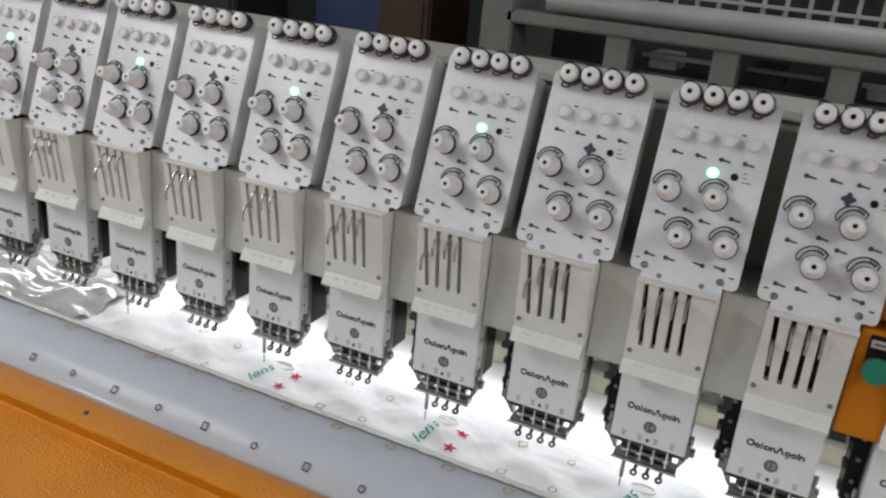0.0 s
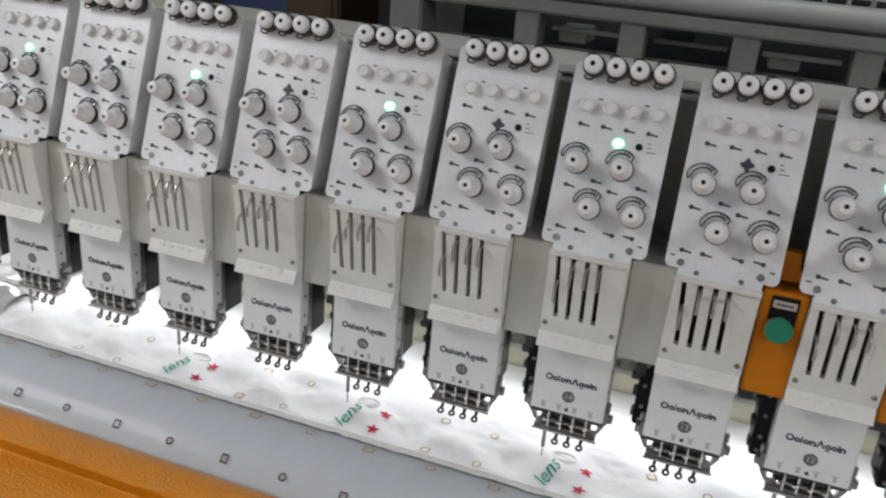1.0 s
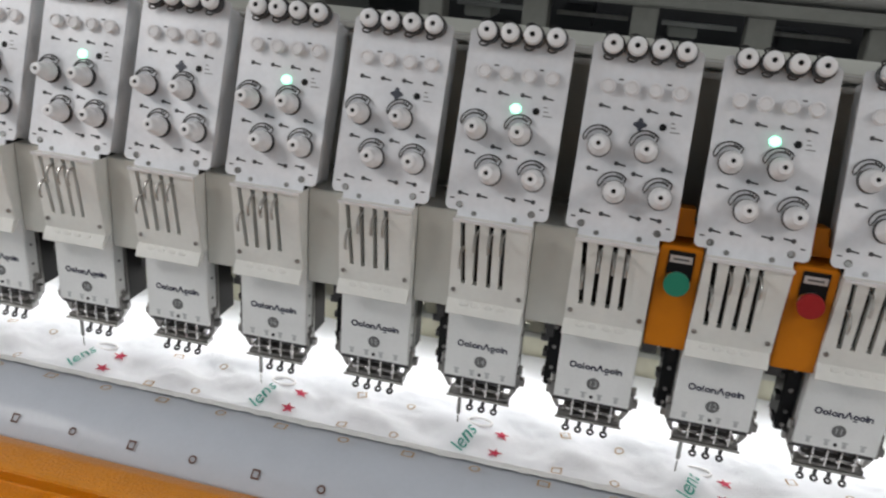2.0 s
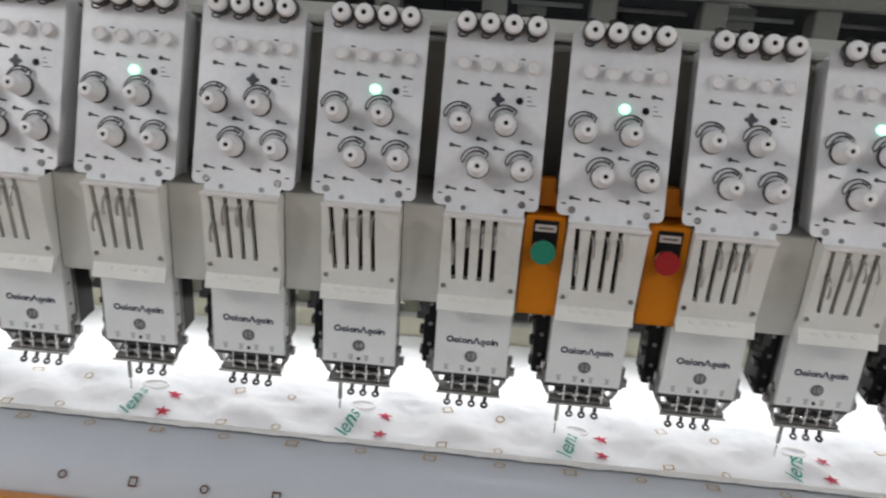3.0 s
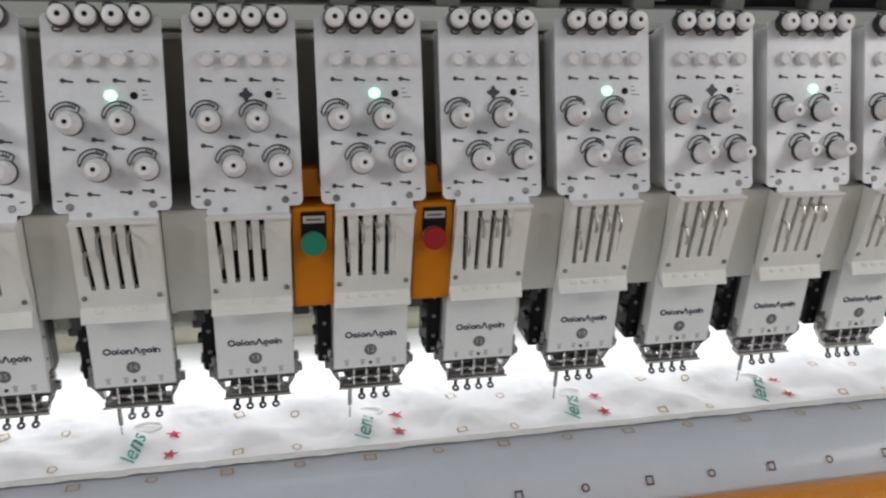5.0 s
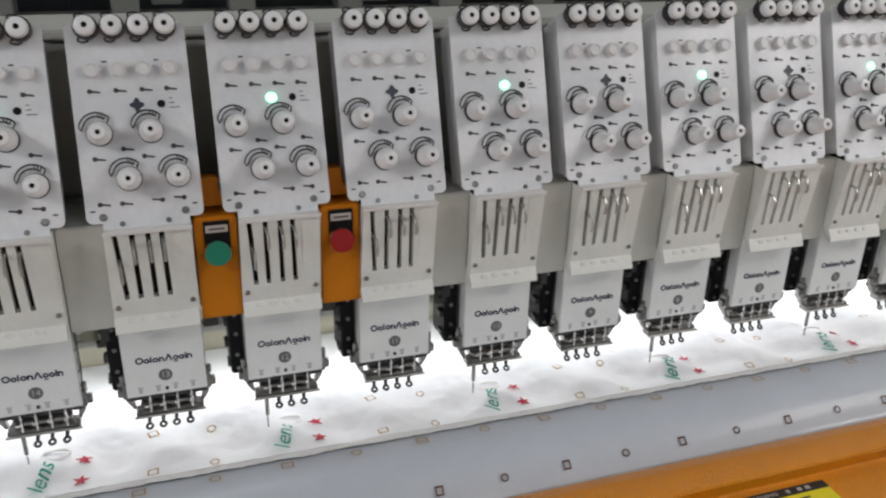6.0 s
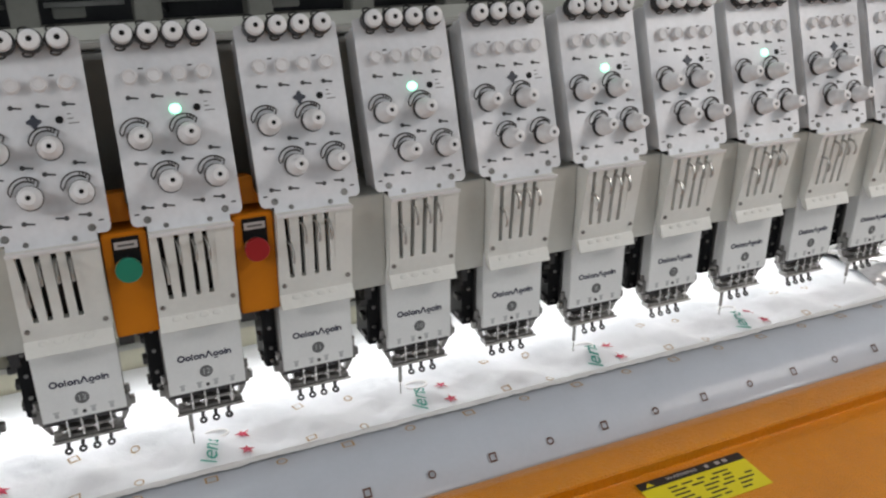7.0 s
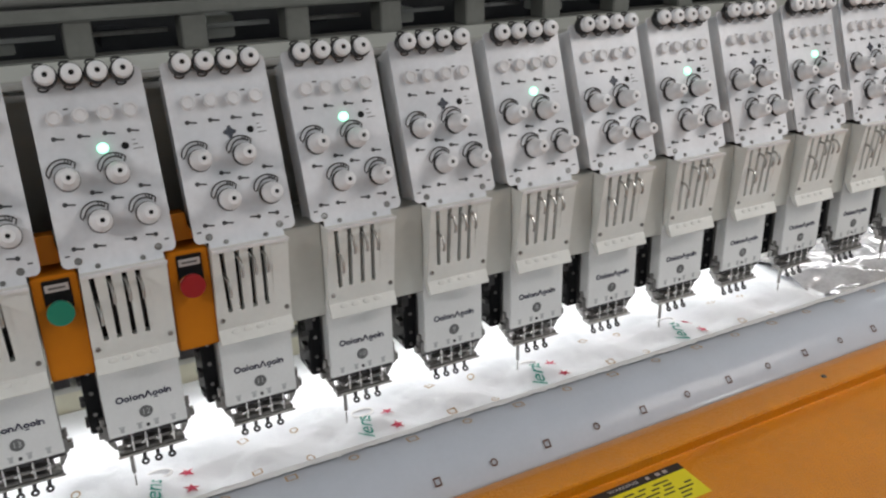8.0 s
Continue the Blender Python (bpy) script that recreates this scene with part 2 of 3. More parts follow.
def front_cover():
    """The orange front cover: a raised strip along the roller and a broad top."""
    cover = thing("front_cover", pose(0, 0, 0), "long orange hammer-painted front cover of the machine", "machine cover")
    bm = bmesh.new()
    prof = [(-0.3385, -0.20), (-0.3385, -0.040), (-0.3400, -0.0370), (-0.3425, -0.0350), (-0.3660, -0.0222), (-0.3700, -0.0212), (-0.4030, -0.0212), (-0.4070, -0.0224), (-0.4085, -0.0260), (-0.4035, -0.0440), (-0.4045, -0.0460), (-0.410, -0.0468), (-0.95, -0.068), (-0.965, -0.078), (-0.97, -0.093), (-0.97, -0.55), (-0.95, -0.55), (-0.95, -0.20)]
    xs = [X0 - 0.1 + (X1 - X0 + 0.2) * k / 60 for k in range(61)]
    rows = [[bm.verts.new((x, y, Z0 + z)) for y, z in prof] for x in xs]
    n = len(prof)
    for a, b in zip(rows, rows[1:]):
        for k in range(n):
            bm.faces.new((a[k], a[(k + 1) % n], b[(k + 1) % n], b[k]))
    bm.faces.new(rows[0])
    bm.faces.new(rows[-1][::-1])
    part("top", bm, ORANGE, cover)
    for sx in (-0.845, 0.12, 1.085):
        bm = bmesh.new()
        lathe(bm, [(0.0045, 0), (0.0045, 0.001), (0.003, 0.0022), (0, 0.0022)], pose(sx, -0.386, Z0 - 0.0214), 12)
        part("screw", bm, DARK, cover)
    for lx in (X0 + 0.1, 0.0, X1 - 0.1):
        bm = bmesh.new()
        box(bm, lx - 0.03, lx + 0.03, -0.95, -0.89, 0.0, Z0 - 0.085)
        part("leg", bm, ORANGE, cover)
    # the warning sticker
    st = thing("warning_sticker", pose(0.690, -0.4150, Z0 - 0.0463, 2.29, 0, 0) @ Matrix.Diagonal((0.85, 0.60, 1, 1)), "yellow and black warning sticker on orange cover", "sticker")
    bm = bmesh.new()
    box(bm, -0.095, 0.095, -0.105, 0.0, 0.0003, 0.0008)
    part("sheet", bm, YELLOW, st)
    bm = bmesh.new()
    box(bm, -0.095, 0.095, -0.021, 0.0, 0.0010, 0.0014)
    part("header", bm, STICKER_INK, st)
    letters("WARNING", 0.0115, pose(-0.018, -0.0105, 0.0018), SILVER, "lettering", st)
    bm = bmesh.new()
    v = [bm.verts.new(p) for p in ((-0.084, -0.017, 0.0018), (-0.070, -0.017, 0.0018), (-0.077, -0.005, 0.0018))]
    bm.faces.new(v)
    part("triangle", bm, YELLOW, st)
    for x0, x1 in ((0.025, 0.031), (0.044, 0.052), (0.058, 0.066)):
        bm = bmesh.new()
        box(bm, x0, x1, -0.015, -0.006, 0.0015, 0.0018)
        part("text_bar", bm, SILVER, st)
    rnd = random.Random(4)
    for row in range(6):
        x = -0.055 if row < 3 else -0.085
        while x < 0.075:
            w = rnd.uniform(0.012, 0.03)
            bm = bmesh.new()
            box(bm, x, min(x + w, 0.085), -0.0365 - row * 0.0115, -0.0325 - row * 0.0115, 0.0009, 0.0012)
            part("text_bar", bm, STICKER_INK, st)
            x += w + rnd.uniform(0.005, 0.03)
    bm = bmesh.new()
    slab(bm, circle(0.012, 20, -0.074, -0.045), 0.0004, pose(0, 0, 0.0008, -90, 0, 0) @ Matrix.Diagonal((1, -1, -1, 1)))
    part("round_symbol", bm, STICKER_INK, st)


front_cover()

# ---- roller and cloth ----
SX0, SX1 = -1.27, 1.56        # the white cloth's ends
RS = 0.0855                   # radius of the cloth on the roller


NB = 55                       # rows of the cloth on the flat bed


def cloth_line(x):
    """The cloth's run from the back of the bed, up over the roller and down its front, as (y, z)."""
    pts = []
    for k in range(NB):
        y = 0.283 - k * 0.0063
        z = -0.1295
        pts.append((y, z))
    ridge = math.radians(128)
    ry, rz = RC_Y - RS * math.cos(ridge), RC_Z - Z0 + RS * math.sin(ridge)
    y0, z0 = pts[-1]
    for k in range(1, 9):
        s = k / 9
        pts.append((y0 + (ry - y0) * s, z0 + (rz - z0) * (0.65 * s + 0.35 * s * s)))
    for k in range(26):
        a = ridge - math.radians(170) * k / 25
        pts.append((RC_Y - RS * math.cos(a), RC_Z - Z0 + RS * math.sin(a)))
    return pts


def pucker(x, y):
    """Height of the cloth's small waves between bed and needle."""
    w = max(0.0, min(1.0, (y + 0.10) / 0.06)) * max(0.0, min(1.0, (0.2 - y) / 0.06))
    u = (x + 0.0825) / P
    s = math.sin(2 * math.pi * (u - math.floor(u)))
    c = math.cos(2 * math.pi * (x / P))
    h = 0.0066 * c * math.exp(-((y + 0.008) / 0.026) ** 2) + 0.0024 * s * math.exp(-((y - 0.03) / 0.03) ** 2)
    h += 0.0046 * noise.noise((x * 14, y * 20, 1.0)) + 0.0030 * (0.35 - abs(noise.noise((x * 34, y * 46, 4.0))))
    near = math.exp(-((y - 0.01) / 0.035) ** 2)
    h += 0.0007 * near * math.sin(2 * math.pi * (x * 55 + y * 70 + 0.8 * noise.noise((x * 10, y * 10, 9.0))))
    return h * w


def strip(bm, x_a, x_b, step, lift=0.0, wave=1.0, k_a=0, k_b=199):
    nx = max(2, int((x_b - x_a) / step))
    rows = []
    for i in range(nx + 1):
        x = x_a + (x_b - x_a) * i / nx
        row = []
        line = cloth_line(x)
        for k, (y, z) in enumerate(line):
            if k < k_a or k > k_b:
                continue
            zz = z + lift
            if k < NB:
                zz += wave * pucker(x, y)
            elif k < NB + 8:
                zz += wave * 0.0016 * noise.noise((x * 9, k * 0.3, 2.0)) + 0.0008 * noise.noise((x * 60, k * 0.5, 7.0))
            row.append(bm.verts.new((x, y, Z0 + zz)))
        rows.append(row)
    for a, b in zip(rows, rows[1:]):
        for k in range(len(a) - 1):
            bm.faces.new((a[k], b[k], b[k + 1], a[k + 1]))


def on_cloth(x, s_y=None, angle=None, lift=0.0006):
    """A pose on the cloth: on the bed at s_y, or on the roller at an angle in degrees above the front."""
    if angle is None:
        z = -0.1295
        rise = 0.0
        if s_y < 0.283 - (NB - 1) * 0.0063:
            y0 = 0.283 - (NB - 1) * 0.0063
            ridge = math.radians(128)
            ry, rz = RC_Y - RS * math.cos(ridge), RC_Z - Z0 + RS * math.sin(ridge)
            s = (s_y - y0) / (ry - y0)
            z = z + (rz - z) * (0.65 * s + 0.35 * s * s)
            rise = -math.degrees(math.atan2((rz + 0.1295) * (0.65 + 0.7 * s), y0 - ry))
        return Matrix.Translation((x, s_y, Z0 + z + lift + 1.5 * pucker(x, s_y) + 0.0012)) @ pose(0, 0, 0, rise, 0, 0)
    a = math.radians(angle)
    r = RS + lift + 0.0006
    return Matrix.Translation((x, RC_Y - r * math.cos(a), RC_Z + r * math.sin(a))) @ pose(0, 0, 0, 90 - angle, 0, 0)


def front_roller():
    bm = bmesh.new()
    lathe(bm, [(0, 0), (RR, 0), (RR, X1 - X0), (0, X1 - X0)], pose(X0, RC_Y, RC_Z, 0, 90, 0), 48)
    roller = thing("front_roller", pose(0, 0, 0), "large grey film-covered roller along the machine front", "roller")
    part("drum", bm, SHEET, roller)
    for lx in (X0 - 0.02, X1 + 0.02):
        bm = bmesh.new()
        box(bm, lx - 0.02, lx + 0.02, RC_Y - 0.04, RC_Y + 0.06, 0.0, RC_Z + 0.03, bevel=0.004)
        part("bracket", bm, BEAM, roller)
    cloth = thing("backing_cloth", pose(0, 0, 0), "white backing cloth with printed marks and small embroidery", "cloth")
    bm = bmesh.new()
    strip(bm, SX0, SX1, 0.006, 0.0, 1.5, 0, NB + 9)
    part("fabric", bm, FABRIC, cloth, "white puckered nonwoven fabric")
    bm = bmesh.new()
    strip(bm, SX0 + 0.1, SX1, 0.02, -0.0006, 1.0, NB + 7, 199)
    part("film", bm, SHEET, cloth, "grey-white printed film wrapped over the roller")
    # jagged edge strip; its extra white paints the light passing through the cloth
    bm = bmesh.new()
    rows = []
    for i in range(700):
        x = SX0 + 0.01 + (SX1 - SX0 - 0.02) * i / 699
        jag = 1.3 * noise.noise((x * 70, 3.0, 0.0)) + 1.2 * noise.noise((x * 22, 8.0, 0.0))
        row = []
        for a, lift in ((131, 0.0012), (124.0, 0.0032), (115.0, 0.0030), (108.5 + 2.0 * jag, 0.0012)):
            r = RS + lift + 0.0008 * noise.noise((x * 120, a, 0.0)) + 0.0007
            row.append(bm.verts.new((x, RC_Y - r * math.cos(radians(a)), RC_Z + r * math.sin(radians(a)))))
        rows.append(row)
    for p, q in zip(rows, rows[1:]):
        for k in range(3):
            bm.faces.new((p[k], q[k], q[k + 1], p[k + 1]))
    part("lit_torn_edge", bm, WHITE_TH, cloth, "rough torn paper edge, whitened for light passing through it")
    for nm, a, b in (("bare_film", X0 + 0.02, SX0 + 0.02), ("bare_film", SX1 - 0.02, X1 - 0.02)):
        bm = bmesh.new()
        strip(bm, a, b, 0.010, -0.0022, 1.6)
        for v in bm.verts:
            if v.co.y > -0.15:
                v.co.z += 0.030 * max(0, noise.noise((v.co.x * 8, v.co.y * 12, 5.0))) ** 0.8 + 0.012 * (0.4 - abs(noise.noise((v.co.x * 17, v.co.y * 21, 6.0)))) + 0.002 * noise.noise((v.co.x * 60, v.co.y * 60, 6.0))
        ob = solid(nm, bm, FILM, "bare glossy grey plastic film lying over the bed", "plastic film")
    return cloth


CLOTH = front_roller()


def cloth_z(x, y):
    """Height of the fabric over the bed and its rise."""
    return on_cloth(x, y, None, -0.0012).translation.z


def drape(name, me, m, lift=0.0030):
    """A copy of a flat mesh laid on the fabric, following its waves."""
    me = me.copy()
    for v in me.vertices:
        p = m @ v.co
        v.co = (p.x, p.y, cloth_z(p.x, p.y) + lift + max(0.0, v.co.z))
    return share(name, me, CLOTH)


def flat_mesh(outline, name, material, thick=0.0007):
    bm = bmesh.new()
    slab(bm, outline, thick, Matrix(((1, 0, 0, 0), (0, 0, 1, 0), (0, -1, 0, 0), (0, 0, 0, 1))))
    return mesh_of(bm, name, material, 0)


def ring_mesh(outer, name, material, width=0.18, r=0.0):
    """A flat frame: the outline and its inner copy."""
    bm = bmesh.new()
    a = [bm.verts.new((x, y, 0.0004)) for x, y in outer]
    b = [bm.verts.new((x * (1 - width), y * (1 - width), 0.0008)) for x, y in outer]
    c = [bm.verts.new((x * (1 - 2 * width), y * (1 - 2 * width), 0.0004)) for x, y in outer]
    n = len(outer)
    for p, q in ((a, b), (b, c)):
        for k in range(n):
            bm.faces.new((p[k], p[(k + 1) % n], q[(k + 1) % n], q[k]))
    return mesh_of(bm, name, material, 0)


def star_outline(r):
    return [((r if k % 2 == 0 else r * 0.42) * math.sin(math.pi * k / 5), (r if k % 2 == 0 else r * 0.42) * math.cos(math.pi * k / 5)) for k in range(10)]


def needlework():
    sq = [(-0.0075, -0.0065), (0.0075, -0.0065), (0.0075, 0.0065), (-0.0075, 0.0065)]
    star_r = flat_mesh(star_outline(0.0115), "star", RED_TH)
    star_p = flat_mesh(star_outline(0.0115), "star", PINK_TH)
    tan_sq, tan_ci = ring_mesh(sq, "guide_mark", GOLD_TH, 0.13), ring_mesh(circle(0.0068, 16), "guide_mark", GOLD_TH, 0.13)
    br_sq, br_ci = ring_mesh([(x * 0.68, y * 0.90) for x, y in sq], "guide_mark", BROWN_TH, 0.19), ring_mesh(circle(0.0052, 16), "guide_mark", BROWN_TH, 0.19)
    bm = bmesh.new()
    wire(bm, [(0.019 * math.cos(a * math.pi / 10), 0.0105 * math.sin(a * math.pi / 10), 0.0) for a in range(21)], 0.0024, 6)
    loop = mesh_of(bm, "stitched_loop", WHITE_TH)
    tmp = letters("lens", 0.035, pose(0, 0, 0), TEAL_TH, "lettering", CLOTH, 0.45, 0.0002)
    word = tmp.data
    bpy.data.objects.remove(tmp)
    for n in range(-4, 6):
        x = n * 2 * P
        if -0.9 < x - 0.113 < 1.3:
            drape("star", star_p, pose(x - 0.1230, 0.013, 0, 0, 0, 8 + 5 * (n % 3)))
            drape("star", star_r, pose(x - 0.1250, -0.033, 0, 0, 0, -10 + 7 * (n % 4)))
            drape("lettering", word, pose(x - 0.176, -0.022, 0, 0, 0, 76))
            share("stitched_loop", loop, CLOTH, on_cloth(x - P + 0.004, 0.031))
        for dx, me in ((-0.031, tan_sq), (0.052, tan_ci)):
            if SX0 + 0.05 < x + dx < SX1 - 0.05:
                drape("guide_mark", me, pose(x + dx, -0.046, 0))
                drape("guide_mark", me, pose(x + dx + 0.002, 0.042, 0, 0, 0, 20))
    for k in range(-16, 20):
        x = k * P / 2 - 0.035
        if SX0 + 0.1 < x < SX1 - 0.03:
            share("guide_mark", tan_sq if k % 2 == 0 else tan_ci, CLOTH, on_cloth(x, None, 97))
            share("guide_mark", br_sq if k % 2 == 0 else br_ci, CLOTH, on_cloth(x, None, 47))


needlework()


# ---- one head ----
LEAN = 18.7
PM = pose(0.002, -0.0135, 0.2361, -LEAN, 0, 0)     # the tension panel: x across, z up along it, -y out of it
OUT = pose(0, 0, 0, 90, 0, 0)                       # turns +z to -y


def cover_y(z):
    return -0.0165 - (z - 0.12) * 0.117


def prism(bm, x0, x1, z0, z1, thick, proud=0.0):
    v = []
    for x in (x0, x1):
        for z in (z0, z1):
            for y in (-proud, thick):
                v.append(bm.verts.new((x, cover_y(z) + y, z)))
    for f in ((0, 1, 3, 2), (4, 6, 7, 5), (0, 4, 5, 1), (2, 3, 7, 6), (0, 2, 6, 4), (1, 5, 7, 3)):
        bm.faces.new([v[k] for k in f])


def slotted_cover(bm, slot_x, hw=0.0033, thick=0.014):
    """One plate with four slanting slots: slot_x gives each slot's x at its top and its foot."""
    zs = (0.1000, 0.1285, 0.2225, 0.2275)
    tops = [-0.0510] + [e for a, b in slot_x for e in (a - hw, a + hw)] + [0.0550]
    feet = [-0.0530] + [e for a, b in slot_x for e in (b - hw, b + hw)] + [0.0535]
    grid = []
    for z, xs in zip(zs, (feet, feet, tops, tops)):
        grid.append([[bm.verts.new((x, cover_y(z) + t, z)) for x in xs] for t in (0.0, thick)])
    n = len(tops) - 1
    open_cell = lambda r, c: r < 0 or r > 2 or c < 0 or c >= n or (r == 1 and c % 2 == 1)
    for r in range(3):
        for c in range(n):
            if open_cell(r, c):
                continue
            f = [grid[r][0][c], grid[r][0][c + 1], grid[r + 1][0][c + 1], grid[r + 1][0][c]]
            k = [grid[r][1][c], grid[r][1][c + 1], grid[r + 1][1][c + 1], grid[r + 1][1][c]]
            bm.faces.new(f)
            bm.faces.new(k[::-1])
            for e, (dr, dc) in enumerate(((-1, 0), (0, 1), (1, 0), (0, -1))):
                if open_cell(r + dr, c + dc):
                    bm.faces.new((f[e], k[e], k[(e + 1) % 4], f[(e + 1) % 4]))


def word_shape(bm, kind, x, wd, hi):
    """One plain shape of the word mark, standing at x on its base line."""
    z, o, lay = 0.0212, 0.0021, pose(0, 0, 0)
    if kind in ("ring", "drop"):
        m = pose(x + wd / 2, 0, z + hi / 2) @ OUT @ Matrix.Diagonal((1, hi / wd, 1, 1))
        lathe(bm, [(wd / 2 - o, 0), (wd / 2 - o, 0.0006), (wd / 2, 0.0006), (wd / 2, 0)], m, 18)
    if kind == "drop":
        slab(bm, [(x + 0.001, z - 0.0030), (x + wd - 0.001, z - 0.0030), (x + wd - 0.001, z - 0.0016), (x + 0.001, z - 0.0016)], 0.0006, lay)
    if kind == "bar":
        slab(bm, [(x + 0.0004, z), (x + 0.0022, z), (x + 0.0022, z + hi), (x + 0.0004, z + hi)], 0.0006, lay)
    if kind == "arch":
        slab(bm, [(x, z), (x + o, z), (x + o, z + hi * 0.6), (x + wd * 0.4, z + hi - o), (x + wd * 0.6, z + hi - o), (x + wd - o, z + hi * 0.6), (x + wd - o, z), (x + wd, z), (x + wd, z + hi * 0.7), (x + wd * 0.7, z + hi), (x, z + hi)], 0.0006, lay)
    if kind == "wedge":
        slab(bm, [(x, z), (x + o, z), (x + wd / 2, z + hi * 0.72), (x + wd - o, z), (x + wd, z), (x + wd / 2 + o / 2, z + hi), (x + wd / 2 - o / 2, z + hi)], 0.0006, lay)


def keyhole(bm, x, z, flip=1, tilt=-8):
    m = PM @ pose(x, -0.0001, z, 0, -tilt * 1.0, 0)
    pts = [(0.0031 * math.cos(a), 0.0031 * math.sin(a)) for a in [radians(25 + 31 * k) for k in range(11)]]
    pts = [(flip * p[0], p[1]) for p in pts] + [(flip * 0.0125, -0.0012), (flip * 0.0125, 0.0010)]
    if flip < 0:
        pts = pts[::-1]
    slab(bm, pts, 0.0006, m)


def tension_knob(head, x, z):
    m = PM @ pose(x, 0, z) @ OUT
    bm = bmesh.new()
    lathe(bm, [(0, 0.0), (0.0152, 0.0), (0.0158, 0.0016), (0.0152, 0.0032), (0.0125, 0.0036), (0.0125, 0.0065), (0, 0.0065)], m, 24)
    part("tension_disc", bm, DARK, head, "dark steel tension disc")
    bm = bmesh.new()
    lathe(bm, [(0.0100, 0.0060), (0.0140, 0.0064), (0.0147, 0.0085), (0.0143, 0.0110), (0.0138, 0.0118), (0.0136, 0.0150), (0.0130, 0.0156), (0.0135, 0.0162), (0.0133, 0.0206), (0.0126, 0.0232), (0.0108, 0.0252), (0.0098, 0.0266), (0.0096, 0.0350), (0.0086, 0.0376), (0.0066, 0.0384), (0.0032, 0.0385), (0.0030, 0.0340), (0, 0.0340)], m, 26)
    k = part("tension_knob", bm, KNOB, head, "white nylon thread tension knob")
    # black plug paints the shade in the knob's hole
    bm = bmesh.new()
    lathe(bm, [(0, 0.0341), (0.0029, 0.0341), (0.0029, 0.0362), (0.0012, 0.0363), (0, 0.0355)], m, 10)
    part("bore_shade", bm, BLACK, k)
    bm = bmesh.new()
    def at(r, a, l):
        return PM @ Vector((x - 0.0026 + r * math.cos(radians(a)), -l, z + 0.0052 + r * math.sin(radians(a))))
    wire(bm, [at(0.0150, 30, 0.006)] + [at(0.0205, 42 + 11 * q, 0.005) for q in range(12)] + [at(0.0200, 172, 0.005), at(0.0180, 183, 0.006), at(0.0160, 172, 0.008)] + [at(0.0152, 160 - 11 * q, 0.010) for q in range(11)], 0.0011, 5)
    for a in (58, 70, 82):
        wire(bm, [at(0.0206, a, 0.006), at(0.0150, a - 9, 0.009)], 0.0009, 4)
    part("check_spring", bm, DARK, head, "dark steel wire check spring")


def top_roller(head, x):
    m = PM @ pose(x, 0.0, 0.2385) @ OUT
    bm = bmesh.new()
    lathe(bm, [(0, 0.0), (0.0140, 0.0), (0.0150, 0.002), (0.0150, 0.0050), (0.0138, 0.0056), (0.0138, 0.0064), (0.0150, 0.0070), (0.0150, 0.0115), (0.0120, 0.0130), (0, 0.0130)], m, 18)
    part("spring_cup", bm, DARK, head)
    bm = bmesh.new()
    lathe(bm, [(0.0080, 0.0125), (0.0114, 0.0130), (0.0123, 0.0150), (0.0123, 0.0205), (0.0112, 0.0240), (0.0084, 0.0257), (0.0036, 0.0260), (0.0034, 0.0230), (0, 0.0230)], m, 24)
    r = part("pretension_knob", bm, KNOB, head, "white nylon pre-tension knob")
    # hole darkened by a black plug in place of its own shade
    bm = bmesh.new()
    lathe(bm, [(0, 0.0231), (0.0033, 0.0231), (0.0033, 0.0247), (0.0012, 0.0248), (0, 0.0240)], m, 10)
    part("bore_shade", bm, BLACK, r)
    bm = bmesh.new()
    for dz, dx in ((0.0135, -0.005), (-0.0150, -0.004)):
        pts = [PM @ Vector((x + dx + 0.0060 * math.cos(a * math.pi / 6), -0.008, 0.2385 + dz + 0.0032 * math.sin(a * math.pi / 6))) for a in range(13)]
        wire(bm, pts, 0.0014, 5)
    part("thread_eye", bm, DARK, head)


